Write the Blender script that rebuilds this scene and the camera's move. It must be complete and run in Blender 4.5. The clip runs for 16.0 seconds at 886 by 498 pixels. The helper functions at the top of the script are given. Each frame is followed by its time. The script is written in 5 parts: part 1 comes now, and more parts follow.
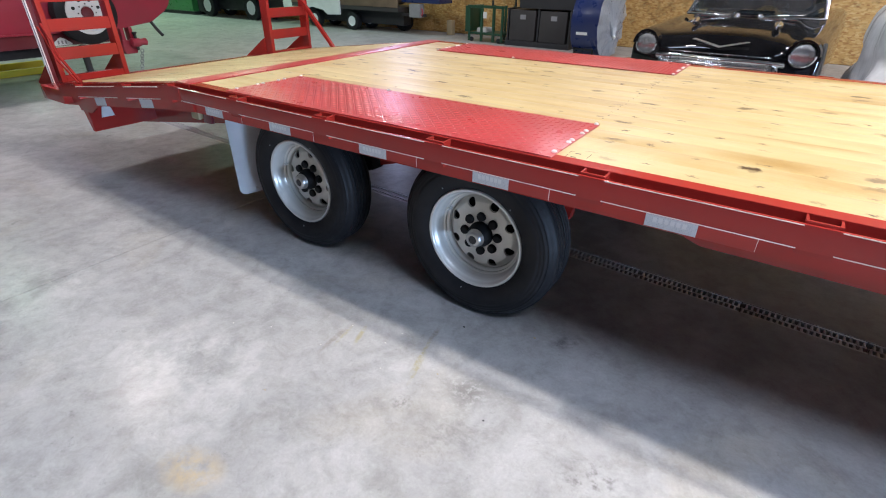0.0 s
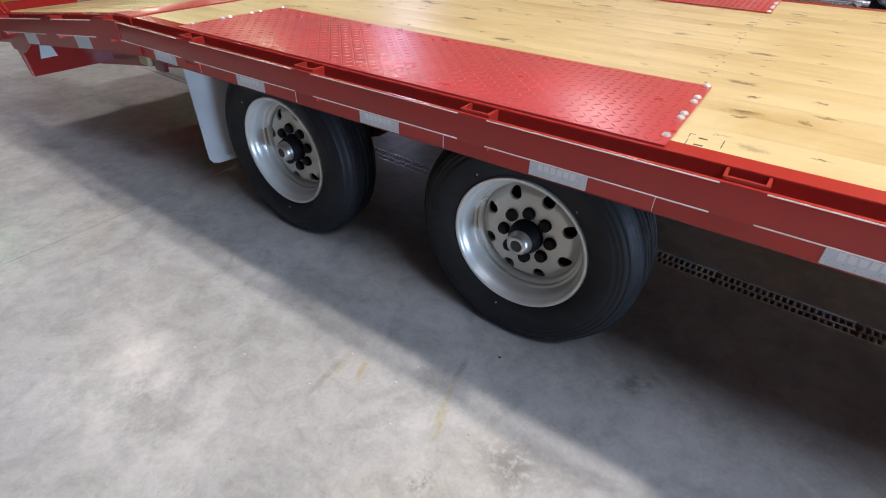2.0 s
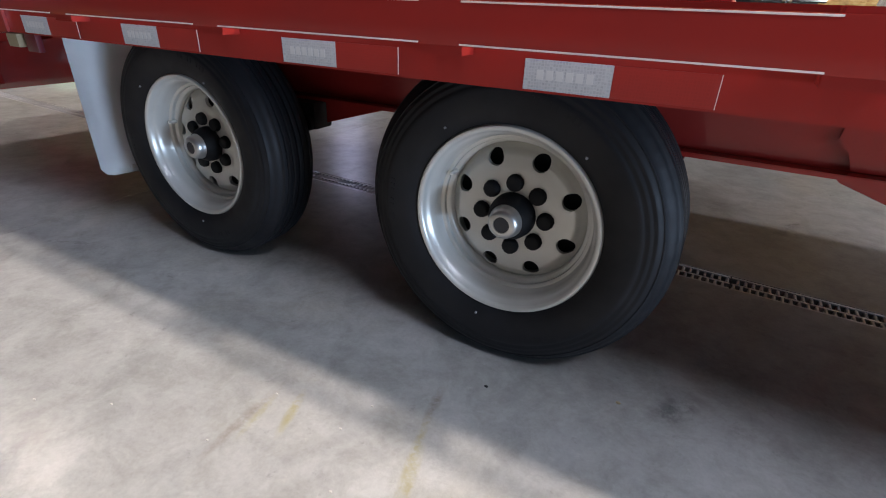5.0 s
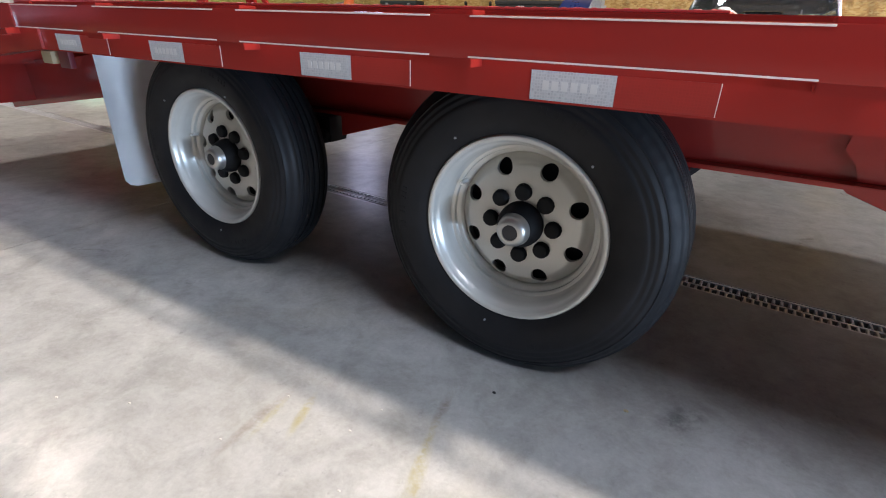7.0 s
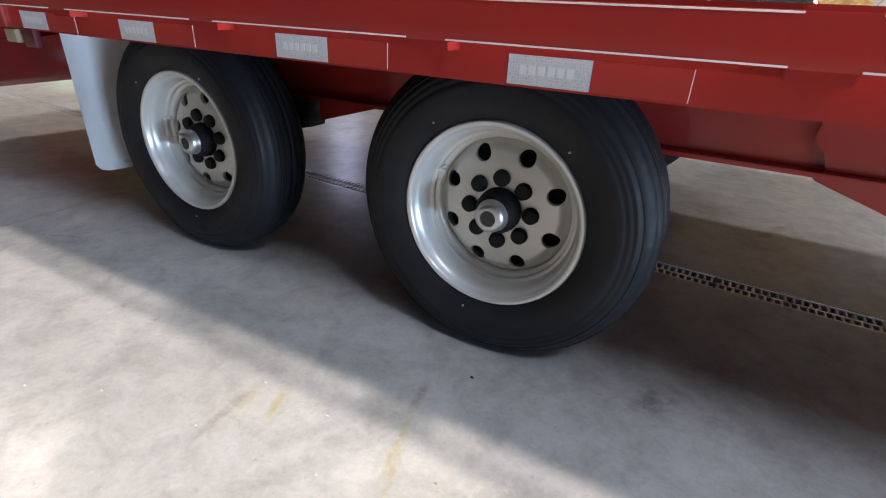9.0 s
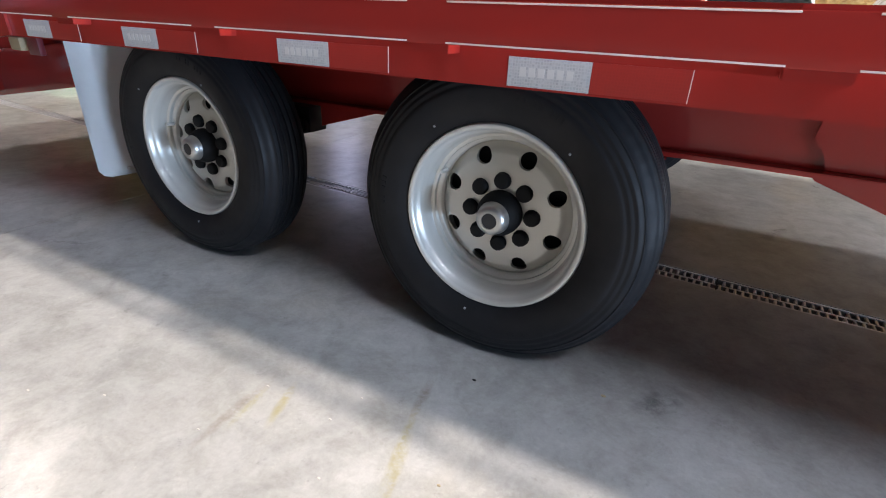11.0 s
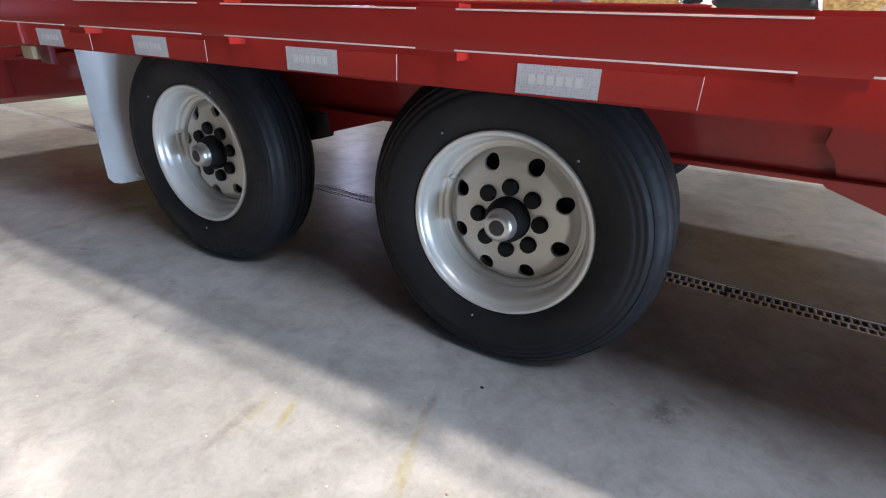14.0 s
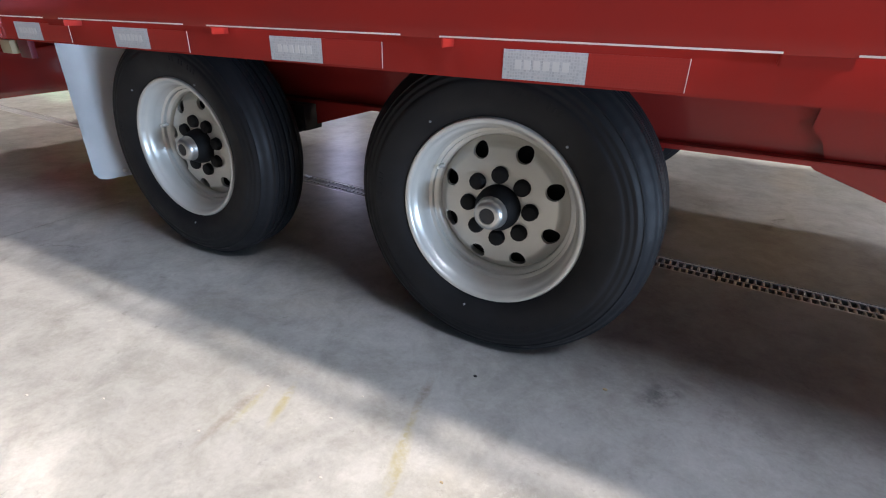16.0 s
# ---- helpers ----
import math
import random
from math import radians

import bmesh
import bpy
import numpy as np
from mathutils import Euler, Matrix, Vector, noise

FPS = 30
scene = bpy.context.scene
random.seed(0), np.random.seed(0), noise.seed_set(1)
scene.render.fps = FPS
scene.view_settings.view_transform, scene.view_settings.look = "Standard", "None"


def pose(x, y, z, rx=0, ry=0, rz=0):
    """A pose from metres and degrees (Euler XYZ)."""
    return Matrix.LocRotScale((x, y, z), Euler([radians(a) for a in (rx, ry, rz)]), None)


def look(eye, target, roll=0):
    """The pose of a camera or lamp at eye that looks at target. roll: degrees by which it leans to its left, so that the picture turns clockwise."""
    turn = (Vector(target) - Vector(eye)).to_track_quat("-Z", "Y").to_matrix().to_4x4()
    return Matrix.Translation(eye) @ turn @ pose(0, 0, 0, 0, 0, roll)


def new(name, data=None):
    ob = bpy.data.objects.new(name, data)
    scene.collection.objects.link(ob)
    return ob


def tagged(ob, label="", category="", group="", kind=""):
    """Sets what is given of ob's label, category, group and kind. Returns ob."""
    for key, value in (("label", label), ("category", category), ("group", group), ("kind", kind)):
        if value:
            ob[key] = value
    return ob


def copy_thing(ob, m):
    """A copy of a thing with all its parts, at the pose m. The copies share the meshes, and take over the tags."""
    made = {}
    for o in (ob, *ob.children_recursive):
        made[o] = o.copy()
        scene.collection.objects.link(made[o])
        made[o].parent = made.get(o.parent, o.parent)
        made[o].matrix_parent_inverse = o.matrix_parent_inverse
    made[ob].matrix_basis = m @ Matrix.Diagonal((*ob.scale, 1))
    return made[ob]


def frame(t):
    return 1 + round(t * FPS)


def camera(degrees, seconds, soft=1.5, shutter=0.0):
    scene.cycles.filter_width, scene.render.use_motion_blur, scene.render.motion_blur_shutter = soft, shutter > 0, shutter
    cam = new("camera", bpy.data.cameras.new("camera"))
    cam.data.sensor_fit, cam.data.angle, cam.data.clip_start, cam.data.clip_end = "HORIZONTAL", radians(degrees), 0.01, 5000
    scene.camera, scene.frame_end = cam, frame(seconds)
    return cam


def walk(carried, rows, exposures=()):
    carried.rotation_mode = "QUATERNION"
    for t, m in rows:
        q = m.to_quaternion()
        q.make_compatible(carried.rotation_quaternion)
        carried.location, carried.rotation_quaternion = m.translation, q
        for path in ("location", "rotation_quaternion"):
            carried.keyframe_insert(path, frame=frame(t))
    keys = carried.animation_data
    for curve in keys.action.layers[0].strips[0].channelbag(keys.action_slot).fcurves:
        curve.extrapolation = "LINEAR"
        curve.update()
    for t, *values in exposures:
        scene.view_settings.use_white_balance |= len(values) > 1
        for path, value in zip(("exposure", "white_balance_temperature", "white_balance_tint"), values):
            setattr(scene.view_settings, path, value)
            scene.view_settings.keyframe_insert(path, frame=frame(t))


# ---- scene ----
cam = camera(83.8, 16.0, 1.1)
PATH = [
    (0, (0.991, -1.524, 1.417), (0.02, -0.077, 0.435), 0.6),
    (0.5, (0.925, -1.514, 1.405), (-0.033, -0.076, 0.396), 1.2),
    (1, (0.829, -1.427, 1.382), (-0.084, 0.008, 0.33), 1.7),
    (1.5, (0.72, -1.218, 1.357), (-0.25, 0.146, 0.262), 1.0),
    (2, (0.557, -1.067, 1.298), (-0.346, 0.281, 0.129), 1.4),
    (2.5, (0.417, -0.963, 1.256), (-0.282, 0.389, -0.041), 0.7),
    (3, (0.39, -0.936, 1.245), (-0.257, 0.421, -0.074), -0.7),
    (3.5, (0.384, -0.904, 1.206), (-0.285, 0.41, -0.145), 0.4),
    (4, (0.398, -0.865, 0.969), (-0.402, 0.615, -0.112), 0.2),
    (4.2, (0.404, -0.861, 0.885), (-0.411, 0.693, -0.075), 1.3),
    (6.3, (0.43, -0.906, 0.848), (-0.447, 0.666, -0.023), 2.3),
    (6.5, (0.438, -0.899, 0.848), (-0.449, 0.673, -0.013), 2.1),
    (7, (0.439, -0.902, 0.847), (-0.459, 0.676, 0.008), 1.8),
    (7.5, (0.441, -0.906, 0.849), (-0.447, 0.687, 0.027), 2.2),
    (8, (0.445, -0.904, 0.845), (-0.414, 0.691, -0.001), 2.7),
    (8.5, (0.448, -0.902, 0.836), (-0.383, 0.7, -0.026), 2.9),
    (9, (0.45, -0.9, 0.839), (-0.376, 0.698, -0.036), 2.9),
    (9.2, (0.447, -0.901, 0.836), (-0.381, 0.695, -0.039), 3.3),
    (11.3, (0.453, -0.908, 0.833), (-0.384, 0.696, -0.018), 2.4),
    (11.5, (0.449, -0.91, 0.836), (-0.394, 0.69, -0.017), 2.6),
    (12, (0.447, -0.911, 0.838), (-0.392, 0.697, -0.005), 2.7),
    (12.5, (0.445, -0.911, 0.84), (-0.406, 0.698, 0.011), 2.5),
    (13, (0.447, -0.909, 0.842), (-0.406, 0.692, 0.0), 2.3),
    (13.5, (0.448, -0.909, 0.841), (-0.385, 0.705, 0.004), 2.8),
    (14, (0.446, -0.906, 0.834), (-0.414, 0.696, 0.001), 2.2),
    (14.5, (0.447, -0.906, 0.835), (-0.441, 0.685, 0.009), 1.3),
    (15, (0.445, -0.91, 0.835), (-0.454, 0.673, 0.006), 1.2),
    (15.5, (0.451, -0.909, 0.831), (-0.412, 0.686, -0.013), 1.2),
    (16, (0.452, -0.9, 0.828), (-0.378, 0.701, -0.036), 1.4),
]
EXPOSURES = [(0, 0.16, 6040, 16), (2.5, -0.04, 6420, 16), (3.5, -0.02, 6540, 17), (4.2, -0.02, 6600, 17), (6.3, 0.34, 6700, 15), (8.5, 0.41, 6680, 15), (11.3, 0.45, 6660, 15), (16, 0.43, 6660, 15)]
walk(cam, [(t, look(eye, target, roll)) for t, eye, target, roll in PATH], EXPOSURES)

# ---- light ----
world = bpy.data.worlds.new("hall_air")
scene.world = world
world.use_nodes = True
world.node_tree.nodes["Background"].inputs[0].default_value = (0.6, 0.68, 0.8, 1)
world.node_tree.nodes["Background"].inputs[1].default_value = 0.006
LAMP_Z = 5.0
LAMP_ROWS = (-1.0, 0.76, 7.3)
PANEL = 1.15                       # width of the panel lamps in the near row, unseen and added as fill
LAMP_XS = [-1.6 + 5.1 * k for k in range(-5, 3)]


def lamp_light(x, y, z, power, size, colour):
    data = bpy.data.lights.new("bay_light", "AREA")
    data.shape, data.size, data.energy, data.color = "SQUARE" if size == PANEL else "DISK", size, power, colour
    ob = new("bay_light", data)
    ob.matrix_world = pose(x, y, z)
    return ob


def lamp_y(x, row):
    """The panel lamp beside the trailer's front hangs further out than its row."""
    return row - 0.8 if row == LAMP_ROWS[0] and 0 < x < 5 else row


def lit(x, row):
    """Watts of the bay lamp at x in a row; the lamps over the trailer's front are switched off."""
    if row == LAMP_ROWS[0]:
        return 34 if -8 < x < -2 else 54 if -2 < x < 0 else 150 if 0 < x < 5 else 0
    if row == LAMP_ROWS[1]:
        return 92 if -2 < x < 0 else 115 if -8 < x < -2 else 58 if x < -8 else 400 if x < 5 else 0
    return 160 if x > 2 else 90 if x > -2 else 72 if x > -8 else 200 if -18 < x < -15 else 90


for row in LAMP_ROWS:
    for lx in LAMP_XS:
        if lit(lx, row):
            tint = (0.72, 0.84, 1.0) if row < 0 else (0.62, 1.0, 0.68) if lx < -8 else (1.0, 0.93, 0.82) if row < 5 else (0.96, 0.97, 1.0)
            lamp_light(lx, lamp_y(lx, row), LAMP_Z - 0.004, lit(lx, row), PANEL if row == LAMP_ROWS[0] else 0.39 if row == LAMP_ROWS[1] else 0.42, tint)


def day_light(eye, target, w, h, power, colour=(0.62, 0.77, 1.0)):
    data = bpy.data.lights.new("day_light", "AREA")
    data.shape, data.size, data.size_y, data.energy, data.color = "RECTANGLE", w, h, power, colour
    new("day_light", data).matrix_world = look(eye, target)


day_light((6.5, -8.9, 2.3), (3.0, 0, 0.6), 5.0, 3.8, 12)      # unseen bay opening, added as a weak fill
day_light((13.9, -3.35, 0.32), (0, -1.2, 0.40), 3.8, 0.58, 1300, (0.50, 0.72, 1.0))      # unseen end opening, added for blue light on rims and flap; kept low
day_light((-8.65, 10.30, 3.5), (-7.0, 0, 1.2), 0.95, 1.75, 44, (0.62, 0.68, 1.0))   # window in the board wall


# ---- materials ----
class Nodes:
    """A small helper that strings shader nodes together."""

    def __init__(self, name, colour=(0.5, 0.5, 0.5), rough=0.5, metal=0.0):
        self.mat = bpy.data.materials.new(name)
        self.mat.use_nodes = True
        self.tree = self.mat.node_tree
        self.bsdf = self.tree.nodes["Principled BSDF"]
        self.put("Base Color", (*colour, 1))
        self.put("Roughness", rough)
        self.put("Metallic", metal)

    def put(self, socket, value):
        self.bsdf.inputs[socket].default_value = value
        return self

    def node(self, kind, **values):
        n = self.tree.nodes.new(kind)
        for k, v in values.items():
            n.inputs[k.replace("_", " ")].default_value = v
        return n

    def link(self, a, b):
        self.tree.links.new(a, b)

    def coords(self, scale=(1, 1, 1), world_space=False):
        m = self.node("ShaderNodeMapping", Scale=scale)
        if world_space:
            self.link(self.tree.nodes.new("ShaderNodeNewGeometry").outputs["Position"], m.inputs[0])
        else:
            self.link(self.tree.nodes.new("ShaderNodeTexCoord").outputs["Object"], m.inputs[0])
        return m.outputs[0]

    def noise(self, scale, detail=4.0, rough=0.55, stretch=(1, 1, 1), world_space=False, distort=0.0):
        n = self.node("ShaderNodeTexNoise", Scale=scale, Detail=detail, Roughness=rough, Distortion=distort)
        self.link(self.coords(stretch, world_space), n.inputs["Vector"])
        return n.outputs["Fac"]

    def ramp(self, fac, *stops):
        r = self.tree.nodes.new("ShaderNodeValToRGB")
        for k, (at, c) in enumerate(stops):
            e = r.color_ramp.elements[k] if k < 2 else r.color_ramp.elements.new(at)
            e.position = at
            e.color = (*c, 1) if isinstance(c, tuple) else (c, c, c, 1)
        self.link(fac, r.inputs[0])
        return r.outputs[0]

    def mix(self, fac, a, b, mode="MIX"):
        m = self.tree.nodes.new("ShaderNodeMix")
        m.data_type, m.blend_type = "RGBA", mode
        for slot, v in ((0, fac), (6, a), (7, b)):
            sock = m.inputs[slot]
            if isinstance(v, (int, float)):
                sock.default_value = v if slot == 0 else (v, v, v, 1)
            elif isinstance(v, tuple):
                sock.default_value = (*v, 1)
            else:
                self.link(v, sock)
        return m.outputs[2]

    def colour(self, out):
        self.link(out, self.bsdf.inputs["Base Color"])
        return self

    def rough(self, out):
        self.link(out, self.bsdf.inputs["Roughness"])
        return self

    def bump(self, out, strength, distance=0.002):
        b = self.node("ShaderNodeBump", Strength=strength, Distance=distance)
        self.link(out, b.inputs["Height"])
        if self.bsdf.inputs["Normal"].is_linked:
            self.link(self.bsdf.inputs["Normal"].links[0].from_socket, b.inputs["Normal"])
        self.link(b.outputs[0], self.bsdf.inputs["Normal"])
        return self


def painted(name, colour, rough=0.25, coat=0.4, wave=0.06, dust=0.12, spec=0.5):
    n = Nodes(name, colour, rough).put("Specular IOR Level", spec)
    dull = tuple(min(1, c * 0.72 + 0.012) for c in colour)
    n.colour(n.mix(n.ramp(n.noise(2.2, 6), (0.35, 0.0), (0.75, 1.0)), colour, dull))
    n.rough(n.ramp(n.noise(9, 5), (0.3, rough * 0.8), (0.8, rough + dust)))
    n.put("Coat Weight", coat).put("Coat Roughness", 0.07)
    n.bump(n.noise(160, 2), wave, 0.001)
    return n.mat


RED = painted("red_enamel", (0.385, 0.027, 0.020), 0.2, 0.25, 0.03, 0.06, 0.3)
# the trailer's red made lighter and pinker, reflected light put into the colour
PLATE_RED = painted("red_tread_enamel", (0.46, 0.050, 0.05), 0.33, 0.0, 0.04, 0.08, 0.45)
# dark maroon parts, and maroon with the shade put into the colour
DARK_MAROON = painted("dark_and_shaded_maroon", (0.14, 0.012, 0.02), 0.35, 0.3)
MAROON = painted("maroon_enamel", (0.36, 0.025, 0.05), 0.35, 0.3)
GREEN = painted("green_enamel", (0.012, 0.065, 0.03), 0.4, 0.2)
MACHINE_GREEN = painted("bright_green_enamel", (0.03, 0.17, 0.045), 0.3, 0.3)
BLUE = painted("blue_enamel", (0.010, 0.024, 0.11), 0.3, 0.2)
YELLOW = painted("yellow_enamel", (0.75, 0.62, 0.03), 0.5, 0.1)
ORANGE = painted("orange_plastic", (0.85, 0.16, 0.03), 0.5, 0.0)
WHITE = painted("white_enamel", (0.75, 0.76, 0.76), 0.4, 0.1)
CREAM = painted("cream_line", (0.95, 0.77, 0.69), 0.4, 0.1)
BLACK_PAINT = painted("black_enamel", (0.003, 0.003, 0.004), 0.06, 0.0, 0.004, 0.01, 0.45)
BLACK_PART = painted("black_chassis_paint", (0.018, 0.017, 0.018), 0.45, 0.1)
BIN_BLACK = painted("black_plastic", (0.025, 0.025, 0.028), 0.55, 0.0)
LUG_BLACK = Nodes("dull_black_nut", (0.006, 0.006, 0.007), 0.7).put("Specular IOR Level", 0.3).mat
CAP_METAL = Nodes("spun_metal_cap", (0.56, 0.555, 0.54), 0.36, 0.9).mat
CHROME = Nodes("chrome", (0.9, 0.9, 0.92), 0.15, 1.0).mat
MIRROR_BOWL = Nodes("silvered_bowl", (0.95, 0.96, 0.98), 0.12, 0.85)
MIRROR_BOWL = MIRROR_BOWL.bump(MIRROR_BOWL.noise(60, 2, 0.5, (1, 1, 0.5)), 0.15, 0.01).mat
ZINC = Nodes("zinc_screw", (0.9, 0.89, 0.86), 0.35, 0.7).mat
FLAP = painted("white_plastic_flap", (0.90, 0.92, 0.93), 0.38, 0.1, 0.02)


def rim_material():
    n = Nodes("silver_wheel_paint", (0.56, 0.55, 0.52), 0.34, 0.3)
    n.colour(n.mix(n.ramp(n.noise(5, 6), (0.4, 0.0), (0.7, 1.0)), (0.63, 0.615, 0.575), (0.55, 0.54, 0.495)))
    n.put("Coat Weight", 0.35).put("Coat Roughness", 0.24)
    return n.bump(n.noise(240, 2), 0.05, 0.001).mat


SILVER = rim_material()


def rubber():
    n = Nodes("tyre_rubber", (0.02, 0.02, 0.022), 0.62)
    n.put("Specular IOR Level", 0.30)
    n.colour(n.mix(n.ramp(n.noise(6, 8, 0.65), (0.35, 0.0), (0.7, 1.0)), (0.0060, 0.0060, 0.0074), (0.0125, 0.0127, 0.0152)))
    n.rough(n.ramp(n.noise(14, 5), (0.3, 0.48), (0.75, 0.68)))
    return n.bump(n.noise(300, 3), 0.12, 0.001).mat


RUBBER = rubber()


def wood():
    n = Nodes("treated_pine_board", (0.5, 0.33, 0.13), 0.45)
    info = n.tree.nodes.new("ShaderNodeObjectInfo")
    shift = n.node("ShaderNodeVectorMath")
    shift.operation = "SCALE"
    n.link(info.outputs["Location"], shift.inputs[0])
    shift.inputs["Scale"].default_value = 7.3
    add = n.tree.nodes.new("ShaderNodeVectorMath")
    n.link(n.tree.nodes.new("ShaderNodeTexCoord").outputs["Object"], add.inputs[0])
    n.link(shift.outputs[0], add.inputs[1])

    def grain(stretch, scale, detail, distort=0.0):
        m = n.node("ShaderNodeMapping", Scale=stretch)
        n.link(add.outputs[0], m.inputs[0])
        t = n.node("ShaderNodeTexNoise", Scale=scale, Detail=detail, Roughness=0.6, Distortion=distort)
        n.link(m.outputs[0], t.inputs["Vector"])
        return t.outputs["Fac"]

    base = n.ramp(grain((0.5, 3.5, 3.5), 2.0, 4, 0.8), (0.3, (0.60, 0.455, 0.22)), (0.5, (0.63, 0.49, 0.245)), (0.72, (0.66, 0.53, 0.28)))
    blotch = n.ramp(grain((0.9, 1.3, 1.3), 1.3, 5, 0.8), (0.34, (0.68, 0.56, 0.35)), (0.58, (1.0, 1.0, 1.0)))
    fine = n.ramp(grain((1.2, 50, 50), 3.0, 3), (0.35, 0.92), (0.65, 1.0))
    streak = n.ramp(grain((0.9, 8, 8), 2.3, 7, 1.6), (0.64, (1.0, 1.0, 1.0)), (0.76, (0.70, 0.56, 0.40)))
    tone = n.ramp(info.outputs["Random"], (0.0, (0.985, 0.98, 0.97)), (1.0, (1.0, 1.0, 1.0)))
    warp = n.node("ShaderNodeTexNoise", Scale=16.0, Detail=4.0, Roughness=0.7)
    n.link(add.outputs[0], warp.inputs["Vector"])
    bent = n.node("ShaderNodeMix")
    bent.data_type, bent.blend_type = "RGBA", "LINEAR_LIGHT"
    bent.inputs[0].default_value = 0.055
    n.link(add.outputs[0], bent.inputs[6])
    n.link(warp.outputs["Color"], bent.inputs[7])

    def knots(stretch, scale, share, core, rim, dark):
        """Elongated dark marks in a share of the cells, with ragged outlines."""
        m = n.node("ShaderNodeMapping", Scale=stretch)
        n.link(bent.outputs[2], m.inputs[0])
        vor = n.node("ShaderNodeTexVoronoi", Scale=scale)
        vor.voronoi_dimensions = "2D"
        n.link(m.outputs[0], vor.inputs["Vector"])
        spot = n.ramp(vor.outputs["Distance"], (core, 1.0), (rim, 0.0))
        apart = n.tree.nodes.new("ShaderNodeSeparateColor")
        n.link(vor.outputs["Color"], apart.inputs[0])
        some = n.ramp(apart.outputs[0], (share, 1.0), (share + 0.01, 0.0))
        size = n.ramp(apart.outputs[1], (0.0, 0.35), (1.0, 1.0))
        mask = n.mix(1.0, n.mix(1.0, spot, some, "MULTIPLY"), size, "MULTIPLY")
        return n.mix(mask, (1.0, 1.0, 1.0), dark)

    c = n.mix(1.0, base, fine, "MULTIPLY")
    c = n.mix(0.6, c, blotch, "MULTIPLY")
    c = n.mix(0.35, c, streak, "MULTIPLY")
    c = n.mix(1.0, c, tone, "MULTIPLY")
    c = n.mix(1.0, c, knots((1.5, 3.4, 1.0), 1.7, 0.5, 0.055, 0.135, (0.10, 0.055, 0.02)), "MULTIPLY")
    c = n.mix(1.0, c, knots((0.9, 2.6, 1.0), 1.2, 0.6, 0.02, 0.36, (0.66, 0.52, 0.28)), "MULTIPLY")
    n.colour(n.mix(1.0, c, knots((2.6, 6.0, 1.0), 2.4, 0.30, 0.06, 0.15, (0.14, 0.08, 0.03)), "MULTIPLY"))
    n.rough(n.ramp(grain((0.6, 6, 6), 3.0, 4), (0.3, 0.36), (0.7, 0.52)))
    n.put("Coat Weight", 0.12).put("Coat Roughness", 0.25)
    return n.bump(grain((1.2, 60, 60), 3.0, 3), 0.15, 0.002).mat


WOOD = wood()


